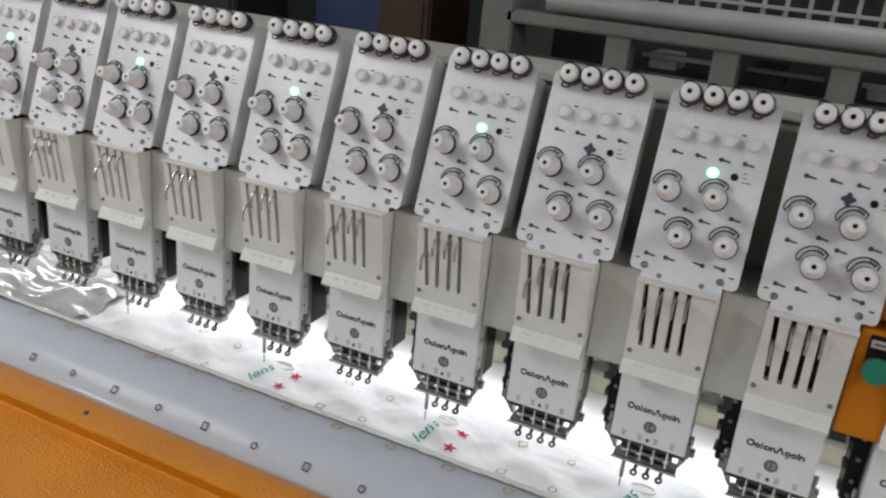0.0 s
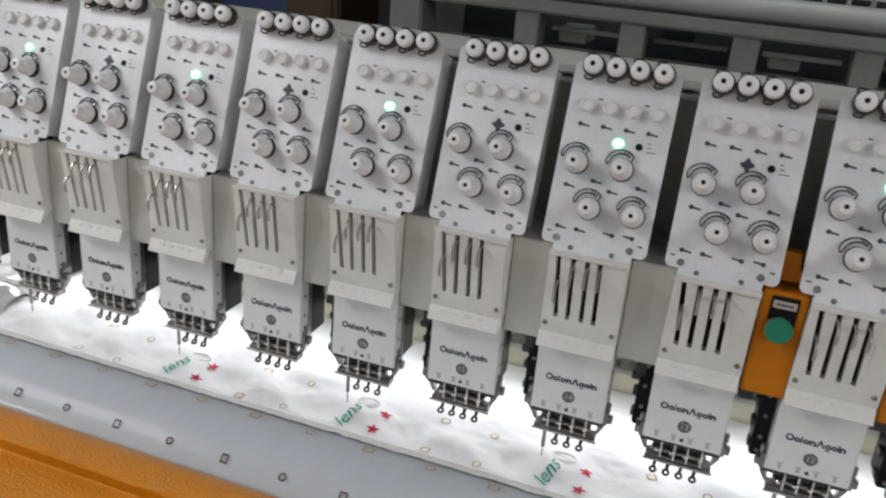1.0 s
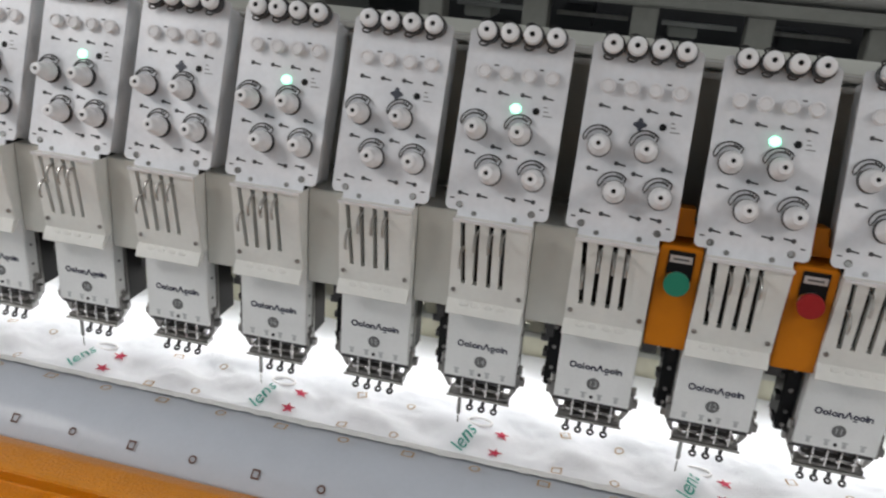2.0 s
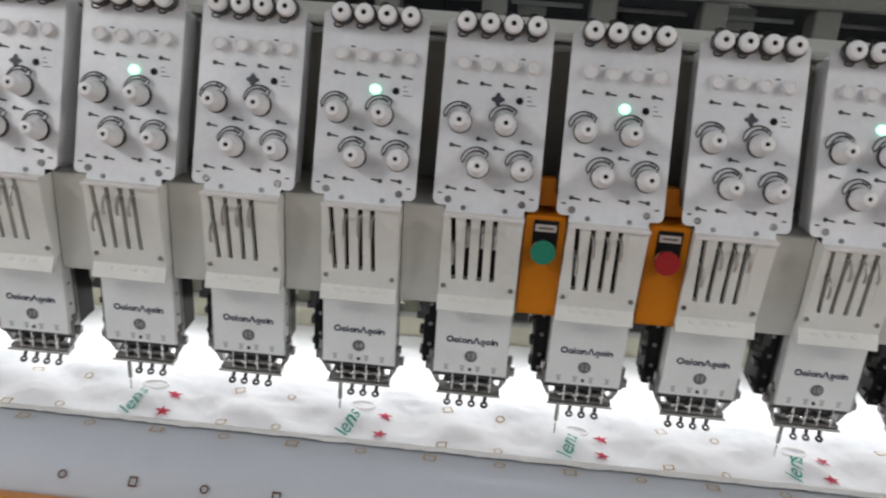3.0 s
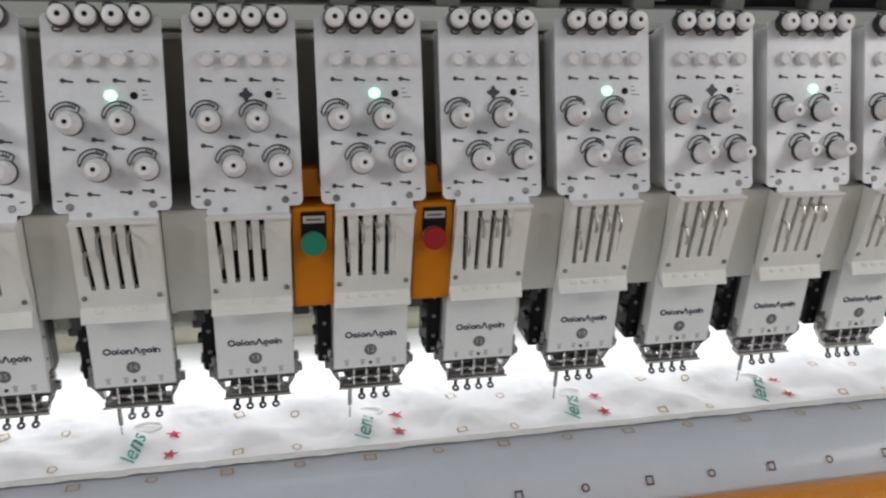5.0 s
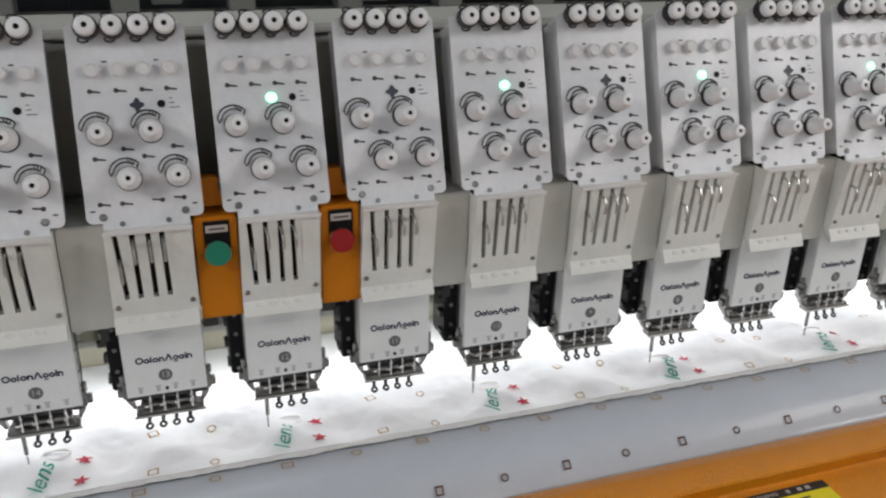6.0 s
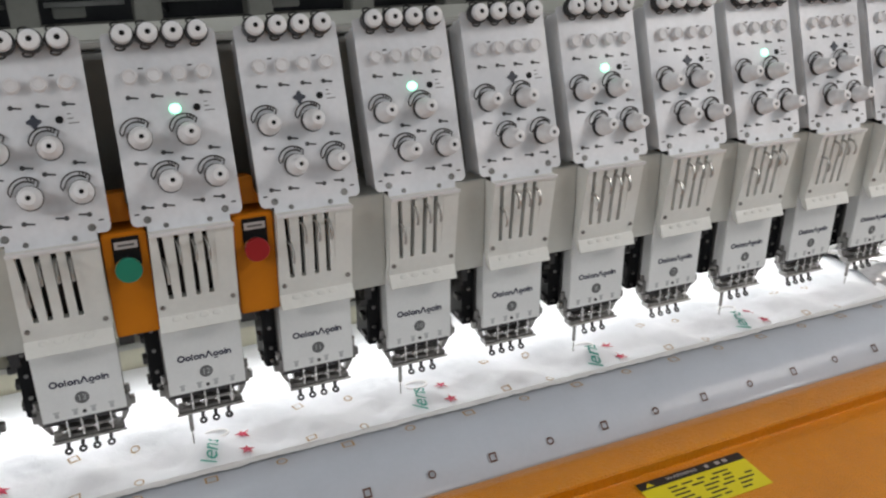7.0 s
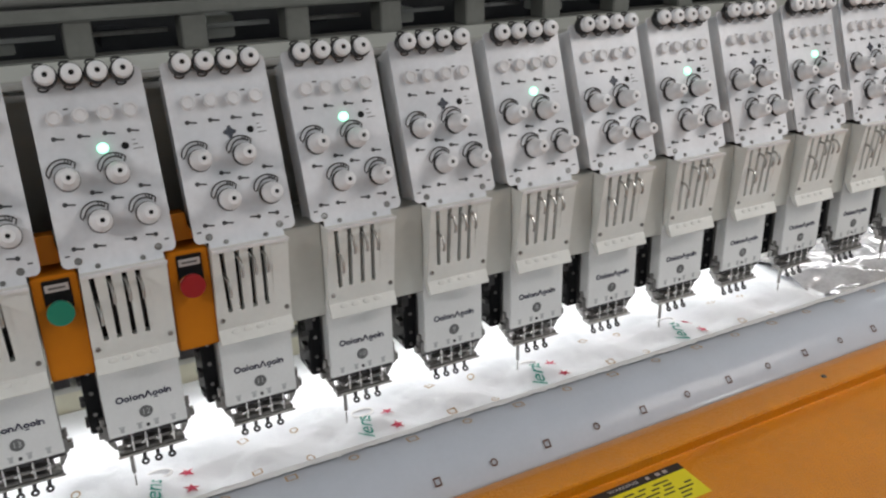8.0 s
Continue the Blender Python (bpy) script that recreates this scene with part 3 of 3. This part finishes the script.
def head_unit(lit, m):
    h = thing("embroidery_unit", m, "white four-needle embroidery head with " + ("lit green lamp" if lit else "dark unlit lamp"), "sewing head", "embroidery heads along the machine")
    # tension panel and its box
    w, top = 0.0705, 0.2435
    c = 0.006
    outline = [(-0.0525, -0.0115), (0.0525, -0.0115), (0.0525, -0.001), (w - c, -0.001), (w - c * 0.3, c * 0.3), (w, c), (w, top - c), (w - c * 0.3, top - c * 0.3), (w - c, top), (-w + c, top), (-w + c * 0.3, top - c * 0.3), (-w, top - c), (-w, c), (-w + c * 0.3, c * 0.3), (-w + c, -0.001), (-0.0525, -0.001)]
    bm = bmesh.new()
    slab(bm, outline, 0.003, PM @ pose(0, 0.003, 0))
    part("tension_panel", bm, PANEL, h, "satin white tension panel")
    bm = bmesh.new()
    box(bm, -0.066, 0.066, 0.0032, 0.062, 0.004, 0.238, PM, 0.006)
    part("panel_box", bm, WHITE, h)
    for x in (-0.0448, -0.0145, 0.0160, 0.0467):
        top_roller(h, x)
        bm = bmesh.new()
        lathe(bm, [(0, 0), (0.0102, 0), (0.0100, 0.0020), (0.0088, 0.0030), (0.0086, 0.0060), (0.0094, 0.0066), (0.0094, 0.0080), (0.0084, 0.0088), (0.0066, 0.0088), (0.0060, 0.0074), (0, 0.0074)], PM @ pose(x + 0.001, 0, 0.188) @ OUT, 20)
        part("thread_cap", bm, BUTTON, h, "clear white plastic cap")
    for x, z in ((-0.043, 0.110), (0.0172, 0.110), (-0.0148, 0.0522), (0.0437, 0.0522)):
        tension_knob(h, x, z)
    marks = [(-0.0490, 0.162, 1), (-0.0185, 0.162, 1), (0.0120, 0.162, 1), (0.0415, 0.162, 1), (-0.0175, 0.0895, 1), (0.0420, 0.0895, 1), (-0.0520, 0.079, 1), (0.0060, 0.079, 1),
             (-0.0525, 0.0225, 1), (-0.0265, 0.0220, 1), (0.0215, 0.0225, -1), (0.0480, 0.0235, -1)]
    for x, z, f in marks:
        bm = bmesh.new()
        keyhole(bm, x, z, f)
        part("thread_slot", bm, PRINT, h)
    for x, z in ((-0.062, 0.0145), (0.0605, 0.0150), (-0.0285, 0.1975), (0.0325, 0.1975)):
        bm = bmesh.new()
        slab(bm, [(-0.003, -0.001), (0.003, -0.001), (0.003, 0.001), (-0.003, 0.001)], 0.0006, PM @ pose(x, 0, z))
        part("dash_mark", bm, PRINT, h)
    for x, z, r in ((-0.0505, 0.0065, 0.0048), (0.0480, 0.0070, 0.0048), (-0.029, -0.0035, 0.0034), (0.0265, -0.0035, 0.0034)):
        bm = bmesh.new()
        lathe(bm, [(r, 0), (r, 0.0012), (r * 0.8, 0.0020), (r * 0.45, 0.0020), (r * 0.4, 0.0008), (0, 0.0008)], PM @ pose(x, 0, z) @ OUT, 14)
        part("screw", bm, STEEL, h)
    bm = bmesh.new()
    if lit:
        lathe(bm, [(0, 0), (0.0078, 0), (0.0078, 0.0020), (0.0060, 0.0036), (0, 0.0042)], PM @ pose(0.0055, 0, 0.1435) @ OUT @ Matrix.Diagonal((0.92, 0.80, 1, 1)), 18)
        part("lamp", bm, LED, h, "lit green indicator lamp")
    else:
        pts = []
        for k in range(24):
            a = 2 * math.pi * k / 24
            r = 0.0056 + 0.0036 * (0.5 + 0.5 * math.cos(4 * a)) ** 1.3
            pts.append((r * math.cos(a), r * math.sin(a)))
        slab(bm, pts, 0.0012, PM @ pose(0.0042, 0, 0.1430))
        part("lamp", bm, SLATE, h, "unlit dark indicator lamp")
    bm = bmesh.new()
    lathe(bm, [(0.0048, 0), (0.0048, 0.001), (0.0034, 0.0012), (0, 0.0004)], PM @ pose(0.0330, 0, 0.1430) @ OUT, 14)
    part("toggle_hole", bm, BLACK, h)
    for k in range(3):
        bm = bmesh.new()
        slab(bm, [(0.0425, -0.0006), (0.047 + 0.004 * (k == 2) + 0.002 * k, -0.0006), (0.047 + 0.004 * (k == 2) + 0.002 * k, 0.0006), (0.0425, 0.0006)], 0.0004, PM @ pose(0, 0, 0.1495 - k * 0.0058))
        part("text_bar", bm, BADGE, h)
    # lever cover with four slots
    slots = (-0.0360, -0.0175, 0.0018, 0.0185)
    bm = bmesh.new()
    slotted_cover(bm, [(-0.0385, -0.0335), (-0.0180, -0.0168), (0.0012, 0.0022), (0.0177, 0.0196)])
    part("lever_cover", bm, CASE, h, "ivory painted lever cover with four slots")
    for x0, x1 in ((-0.0508, -0.0496), (0.0534, 0.0546)):
        bm = bmesh.new()
        prism(bm, x0, x1, 0.1030, 0.2260, 0.040, -0.0010)
        part("cover_side", bm, CASE, h)
    bm = bmesh.new()
    prism(bm, 0.0300, 0.0525, 0.146, 0.219, -0.0004, 0.0009)
    part("raised_pad", bm, CASE, h)
    bm = bmesh.new()
    prism(bm, -0.0515, 0.0555, 0.2245, 0.2290, -0.0004, 0.0035)
    part("cover_rim", bm, WHITE, h)
    # near-black block: the shade inside the slots, put into its colour
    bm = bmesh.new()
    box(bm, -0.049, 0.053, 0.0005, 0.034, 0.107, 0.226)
    part("slot_shade_block", bm, HOLE, h)
    for k, s in enumerate(slots):
        z = 0.182 if k == 0 else 0.2095
        bm = bmesh.new()
        y = cover_y(z)
        wire(bm, [(s, y + 0.014, z + 0.001), (s, y - 0.003, z + 0.003), (s + 0.0003, y - 0.012, z + 0.001), (s + 0.0006, y - 0.0170, z - 0.006), (s + 0.0008, y - 0.0180, z - 0.015), (s + 0.0006, y - 0.0155, z - 0.021)], 0.0023, 7)
        part("take_up_lever", bm, LEVER, h, "bent steel take-up lever")
    # flared lip
    bm = bmesh.new()
    lip = [(0.1030, -0.0152), (0.0975, -0.0185), (0.0900, -0.0225), (0.0840, -0.0250), (0.0825, -0.0240), (0.0855, -0.0180), (0.0900, -0.0100), (0.0995, -0.0060)]
    ends = [[bm.verts.new((x, y, z)) for z, y in lip] for x in (-0.0535, 0.0535)]
    n = len(lip)
    for k in range(n):
        bm.faces.new((ends[0][k], ends[0][(k + 1) % n], ends[1][(k + 1) % n], ends[1][k]))
    bm.faces.new(ends[0][::-1])
    bm.faces.new(ends[1])
    part("lip", bm, CASE, h, "flared ivory lip")
    for s in (-0.034, -0.0165, 0.002, 0.0195):
        bm = bmesh.new()
        lathe(bm, [(0, 0), (0.0042, 0), (0.0036, 0.002), (0, 0.0026)], pose(s + 0.004, -0.0180, 0.0985) @ pose(0, 0, 0, 70, 0, 0) @ Matrix.Diagonal((1.6, 1, 0.7, 1)), 12)
        part("lip_boss", bm, CASE, h)
    for x, z in ((-0.0462, 0.1178), (0.0470, 0.1182)):
        bm = bmesh.new()
        lathe(bm, [(0.0034, 0), (0.0034, 0.0022), (0.0024, 0.0034), (0, 0.0034)], pose(x, cover_y(z), z) @ OUT, 12)
        part("screw", bm, STEEL, h)
    # needle case
    bm = bmesh.new()
    box(bm, -0.0535, 0.0540, 0.0, 0.026, -0.0305, 0.106, None, 0.0012)
    part("needle_case", bm, PLATE, h, "pale grey needle case front plate")
    bm = bmesh.new()
    box(bm, -0.0545, 0.0550, 0.0262, 0.034, -0.034, 0.088, None, 0.001)
    part("case_edge", bm, STEEL, h)
    bm = bmesh.new()
    box(bm, -0.0740, 0.0480, 0.0342, 0.095, -0.036, 0.080, None, 0.002)
    part("inner_case", bm, BLACK, h, "black inner needle case")
    for z in (0.062, 0.030, -0.004, -0.026):
        bm = bmesh.new()
        lathe(bm, [(0.0030, 0), (0.0030, 0.002), (0, 0.002)], pose(-0.064, 0.0342, z) @ OUT, 10)
        part("screw", bm, STEEL, h)
        if z < 0.05:
            bm = bmesh.new()
            lathe(bm, [(0.0022, 0), (0.0022, 0.001), (0, 0.001)], pose(0.0540, 0.013, z + 0.02, 0, 90, 0), 8)
            part("screw", bm, DARK, h)
    for z, w in ((0.060, 0.008), (0.046, 0.005), (0.012, 0.006), (-0.022, 0.004)):
        bm = bmesh.new()
        box(bm, -0.0742 - w, -0.0742, 0.040, 0.058, z - 0.005, z + 0.005, None, 0.001)
        part("guide_nub", bm, DARK, h)
    bm = bmesh.new()
    box(bm, -0.045, 0.045, 0.0342, 0.1315, 0.0805, 0.227, None, 0.003)
    part("arm", bm, BEAM, h)
    # word mark as plain shapes, badge, dot, faint marks
    x = -0.0370
    for kind, wd, hi in (("ring", 0.0105, 0.0104), ("ring", 0.0074, 0.0072), ("bar", 0.0032, 0.0098), ("ring", 0.0078, 0.0072), ("arch", 0.0072, 0.0070), ("wedge", 0.0108, 0.0104), ("drop", 0.0074, 0.0072), ("ring", 0.0074, 0.0072), ("bar", 0.0024, 0.0098), ("arch", 0.0070, 0.0070)):
        bm = bmesh.new()
        word_shape(bm, kind, x, wd, hi)
        part("logo_shape", bm, NAVY, h)
        x += wd + 0.0004
    bm = bmesh.new()
    lathe(bm, [(0, 0), (0.0092, 0), (0.0092, 0.0006), (0, 0.0006)], pose(0, 0, 0) @ OUT, 22)
    part("badge", bm, BADGE, h, "round grey number badge")
    bm = bmesh.new()
    lathe(bm, [(0.0026, 0), (0.0026, 0.0015), (0, 0.0015)], pose(0, 0, -0.0215) @ OUT, 10)
    part("screw", bm, DARK, h)
    for x in (-0.035, -0.0115, 0.0115, 0.035):
        bm = bmesh.new()
        box(bm, x - 0.004, x + 0.004, -0.0004, 0.0, -0.0175, -0.0155)
        box(bm, x - 0.0025, x + 0.0025, -0.0004, 0.0, -0.0250, -0.0180)
        part("print_mark", bm, FAINT, h)
    # needle clamps below the case
    bm = bmesh.new()
    slab(bm, [(-0.0560, -0.0312), (0.0545, -0.0312), (0.0545, -0.0395), (0.0340, -0.0405), (-0.0350, -0.0405), (-0.0560, -0.0395)], 0.016, pose(0, 0.024, 0))
    part("clamp_head", bm, DARK, h)
    bm = bmesh.new()
    slab(bm, [(-0.0355, -0.0406), (0.0345, -0.0406), (0.0360, -0.0560), (-0.0370, -0.0560)], 0.010, pose(0, 0.028, 0))
    part("clamp_plate", bm, STEEL, h, "worn steel needle clamp plate")
    for sx in (-1, 1):
        bm = bmesh.new()
        slab(bm, [(sx * 0.0470, -0.0396), (sx * 0.0555, -0.0396), (sx * 0.0555, -0.0450), (sx * 0.0480, -0.0575), (sx * 0.0445, -0.0575)][::sx], 0.012, pose(0, 0.026, 0))
        part("side_bracket", bm, STEEL, h)
    bm = bmesh.new()
    box(bm, -0.0450, 0.0465, 0.004, 0.026, -0.0685, -0.0580, None, 0.0015)
    part("presser_bar", bm, STEEL, h, "worn steel presser bar")
    bm = bmesh.new()
    box(bm, -0.0380, 0.0380, 0.0035, 0.0175, -0.0505, -0.0455, None, 0.001)
    part("needle_bar_guide", bm, STEEL, h)
    for x in (-0.050, 0.050):
        bm = bmesh.new()
        lathe(bm, [(0, 0), (0.0055, 0), (0.0055, 0.006), (0.003, 0.008), (0, 0.008)], pose(x, 0.030, -0.042) @ OUT, 12)
        part("clamp_screw", bm, DARK, h)
    for x in (-0.030, -0.010, 0.010, 0.030):
        bm = bmesh.new()
        lathe(bm, [(0, 0), (0.0032, 0), (0.0032, 0.0026), (0.0022, 0.0034), (0, 0.0030)], pose(x, 0.0035, -0.0480) @ OUT, 10)
        part("set_screw", bm, CHROME, h)
    for sx in (-1, 1):
        bm = bmesh.new()
        box(bm, sx * 0.0555 - 0.004, sx * 0.0555 + 0.004, 0.006, 0.024, -0.036, -0.012, None, 0.001)
        box(bm, sx * 0.0610 - 0.005, sx * 0.0610 + 0.005, 0.010, 0.020, -0.034, -0.022, None, 0.001)
        lathe(bm, [(0, 0), (0.0035, 0), (0.0035, 0.012), (0, 0.012)], pose(sx * 0.058, 0.014, -0.014), 8)
        part("thread_clip", bm, STEEL, h)
    feet = (-0.0290, -0.0105, 0.0078, 0.0268)
    for x in feet:
        bm = bmesh.new()
        lathe(bm, [(0, 0), (0.0017, 0), (0.0017, 0.010), (0.0027, 0.0105), (0.0027, 0.0145), (0.0017, 0.015), (0.0017, 0.026), (0, 0.026)], pose(x + 0.0045, 0.0010, -0.0580), 8)
        part("needle_bar", bm, CHROME, h, "bright steel needle bar end")
    bm = bmesh.new()
    box(bm, -0.0475, 0.0490, 0.0000, 0.0032, -0.0665, -0.0630, None, 0.0008)
    part("rail_edge", bm, LEVER, h, "bright worn rail edge")
    for k, x in enumerate(feet):
        bm = bmesh.new()
        lathe(bm, [(0, 0), (0.0034, 0), (0.0034, 0.022), (0, 0.022)], pose(x, 0.017, -0.0600), 10)
        part("needle_clamp", bm, STEEL, h)
        low = lit and k == 0
        if not low:
            bm = bmesh.new()
            wire(bm, [(x, 0.017, -0.060), (x, 0.016, -0.076), (x - 0.0008, 0.013, -0.0820)], 0.0028, 7)
            wire(bm, [(x - 0.001 + 0.0038 * math.cos(a * math.pi / 7), 0.0095 + 0.0027 * math.sin(a * math.pi / 7), -0.0860 + 0.0024 * math.sin(a * math.pi / 7)) for a in range(15)], 0.0021, 6)
            part("presser_foot", bm, DARK, h, "small hooked presser foot")
        else:
            bm = bmesh.new()
            lathe(bm, [(0.0024, 0), (0.0030, 0.004), (0.0030, 0.030), (0.0036, 0.032), (0.0036, 0.044), (0, 0.044)], pose(x, 0.015, -0.1040), 10)
            lathe(bm, [(0.0009, 0), (0.0011, 0.020), (0, 0.020)], pose(x, 0.015, -0.1275), 6)
            part("lowered_needle", bm, STEEL, h, "lowered needle and presser foot")
    return h


SLOT_ROW = []
base = {}
for i in range(FIRST, LAST + 1):
    lit = i % 2 != 0
    m = pose(i * P, 0, Z0)
    if lit not in base:
        base[lit] = head_unit(lit, m)
        SLOT_ROW.append((i, base[lit]))
    else:
        SLOT_ROW.append((i, copy_thing(base[lit], m)))
for i, h in SLOT_ROW:
    letters(str(13 - i), 0.0125, pose(0, -0.0009, 0, 90, 0, 0), FAINT, "number", h, 0, 0.0001)


# ---- cover plates and push-button boxes between the heads ----
def cover_plate(m):
    c = thing("cover_plate", m, "beige painted cover plate between two heads", "cover plate", "cover plates between heads")
    bm = bmesh.new()
    box(bm, 0.0556, 0.1134, 0.002, 0.112, 0.0805, 0.2270, None, 0.0015)
    part("plate", bm, BEIGE, c)
    bm = bmesh.new()
    lathe(bm, [(0, 0), (0.0075, 0), (0.0085, 0.004), (0.0085, 0.014), (0, 0.014)], pose(0.080, 0.045, 0.0665), 12)
    part("thumb_screw", bm, STEEL, c)
    bm = bmesh.new()
    box(bm, 0.0640, 0.0980, 0.028, 0.060, 0.070, 0.0800, None, 0.001)
    box(bm, 0.0860, 0.0980, 0.030, 0.044, 0.046, 0.0700, None, 0.001)
    box(bm, 0.0800, 0.0920, 0.034, 0.040, 0.036, 0.0460, None, 0.001)
    part("bracket", bm, DARK, c)
    bm = bmesh.new()
    box(bm, 0.0580, 0.0790, 0.066, 0.110, 0.030, 0.0640, None, 0.003)
    part("arm_end", bm, CREAM, c, "cream painted arm end")
    return c


def button_box(m, material, label):
    b = thing("switch_box", m, label, "switch box", "push-button boxes between heads")
    bm = bmesh.new()
    box(bm, 0.0570, 0.1125, -0.0110, 0.110, 0.0830, 0.2290, None, 0.0018)
    part("housing", bm, ORANGE_BOX, b)
    bm = bmesh.new()
    prof = [(0.0610, 0.2292), (0.1085, 0.2292), (0.0965, 0.2440), (0.0945, 0.2520), (0.0945, 0.2660), (0.0715, 0.2660), (0.0715, 0.2520), (0.0690, 0.2440)]
    slab(bm, prof, 0.045, pose(0, 0.056, 0) @ pose(0, 0, 0.229, -10, 0, 0) @ pose(0, 0, -0.229))
    part("neck", bm, ORANGE_BOX, b)
    bm = bmesh.new()
    box(bm, 0.0690, 0.1025, -0.0128, -0.0110, 0.1840, 0.2245, None, 0.0008)
    part("legend_plate", bm, BLACK, b, "black legend plate")
    bm = bmesh.new()
    box(bm, 0.0715, 0.1000, -0.0136, -0.0128, 0.2085, 0.2185)
    lab = part("legend_label", bm, SILVER, b, "silver legend label")
    bm = bmesh.new()
    box(bm, 0.0755, 0.0960, -0.0140, -0.0136, 0.2120, 0.2150)
    part("text_bar", bm, BADGE, lab)
    bm = bmesh.new()
    lathe(bm, [(0.0160, 0), (0.0160, 0.004), (0.0150, 0.006), (0, 0.006)], pose(0.0845, -0.0110, 0.1830) @ OUT, 26)
    part("bezel", bm, CHROME, b)
    bm = bmesh.new()
    lathe(bm, [(0, 0.006), (0.0100, 0.006), (0.0100, 0.010), (0.0165, 0.011), (0.0168, 0.016), (0.0160, 0.0175), (0, 0.0180)], pose(0.0845, -0.0110, 0.1830) @ OUT, 28)
    part("push_button", bm, material, b)
    bm = bmesh.new()
    box(bm, 0.0580, 0.0780, 0.010, 0.050, 0.060, 0.0828, None, 0.001)
    part("cable_gland", bm, DARK, b)
    return b


first_plate = None
for i in range(FIRST, LAST):
    m = pose(i * P, 0, Z0)
    if i == 0:
        button_box(m, GREEN_BTN, "orange switch box with a round green push button")
    elif i == 1:
        button_box(m, RED_BTN, "orange switch box with a round red push button")
    elif first_plate is None:
        first_plate = cover_plate(m)
    else:
        copy_thing(first_plate, m)


# ---- the machine behind ----
def back_machine():
    b = thing("rear_machine", pose(0, 1.5, 0), "older grey-green machine standing behind, dark openings", "machine")
    bm = bmesh.new()
    box(bm, -1.05, 3.2, 0.0, 0.10, 0.45, Z0 + 0.295, None, 0.006)
    part("lower_panel", bm, MACHINE, b)
    bm = bmesh.new()
    box(bm, -1.05, 3.2, -0.01, 0.10, Z0 + 0.395, Z0 + 0.435, None, 0.006)
    part("upper_rail", bm, MACHINE, b)
    bm = bmesh.new()
    lathe(bm, [(0, 0), (0.034, 0), (0.034, 4.1), (0, 4.1)], pose(-0.92, 0.02, Z0 + 0.475, 0, 90, 0), 20)
    part("tube", bm, PALE, b, "pale painted tube")
    for k in range(-2, 10):
        x = -0.035 + 0.322 * k
        bm = bmesh.new()
        box(bm, x - 0.038, x + 0.038, 0.002, 0.09, Z0 + 0.295, Z0 + 0.395, None, 0.004)
        part("post", bm, MACHINE, b)
        bm = bmesh.new()
        box(bm, x + 0.05, x + 0.27, 0.14, 0.17, Z0 + 0.335, Z0 + 0.347)
        part("inner_bar", bm, STEEL if k % 2 else PALE, b)
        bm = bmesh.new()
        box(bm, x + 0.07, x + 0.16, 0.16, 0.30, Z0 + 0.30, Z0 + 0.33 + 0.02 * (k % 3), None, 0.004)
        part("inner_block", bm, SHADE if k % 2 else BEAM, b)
    # added sheet, coloured near black for the shade seen through the openings
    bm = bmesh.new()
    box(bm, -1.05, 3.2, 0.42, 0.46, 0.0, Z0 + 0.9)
    part("inside_shade_back", bm, SHADE, b, "dark back sheet, coloured for the shade inside the machine")
    for lx in (-1.08, 3.18):
        bm = bmesh.new()
        box(bm, lx - 0.055, lx + 0.055, -0.01, 0.45, 0.0, Z0 + 0.62, None, 0.006)
        part("end_column", bm, MACHINE, b)
    bm = bmesh.new()
    box(bm, -1.05, 3.2, 0.0, 0.42, 0.40, 0.45)
    part("shelf", bm, MACHINE, b)
    # lattice of thread holders over the tube
    for k in range(58):
        bm = bmesh.new()
        x = -0.60 + k * 0.062
        box(bm, x - 0.006, x + 0.006, 0.055, 0.067, Z0 + 0.50, Z0 + 0.80)
        part("lattice_bar", bm, PALE, b)
    for k in range(5):
        bm = bmesh.new()
        z = Z0 + 0.53 + 0.06 * k
        box(bm, -0.62, 3.1, 0.046, 0.054, z - 0.005, z + 0.005)
        part("lattice_rail", bm, PALE, b)


back_machine()


def clutter():
    for x, y, wd, hi, me, lab, nm in ((-2.15, 2.6, 0.5, 1.35, BLUE, "dark blue plastic crate stack", "crate"), (-1.75, 2.3, 0.25, 1.40, RUST, "brown painted steel machine end", "machine_end"), (-2.75, 2.2, 0.4, 1.5, SHADE, "dark painted steel cabinet behind the machines", "cabinet")):
        c = thing(nm, pose(x, y, 0), lab, nm.replace("_", " "))
        bm = bmesh.new()
        box(bm, -wd / 2, wd / 2, -0.2, 0.2, 0, hi, None, 0.01)
        part("body", bm, me, c)
        bm = bmesh.new()
        box(bm, -wd / 2 + 0.03, wd / 2 - 0.03, -0.21, -0.2, hi * 0.5, hi - 0.05, None, 0.004)
        part("door", bm, me, c)
    w = thing("grey_cabinet", pose(-3.6, 2.0, 0), "long pale grey two-door steel cabinet", "cabinet")
    bm = bmesh.new()
    box(bm, -0.65, 0.65, -0.2, 0.2, 0, 1.9, None, 0.01)
    part("body", bm, MACHINE, w)
    for s in (-0.32, 0.32):
        bm = bmesh.new()
        box(bm, s - 0.3, s + 0.3, -0.215, -0.2, 0.1, 1.8, None, 0.004)
        part("door", bm, MACHINE, w)


clutter()
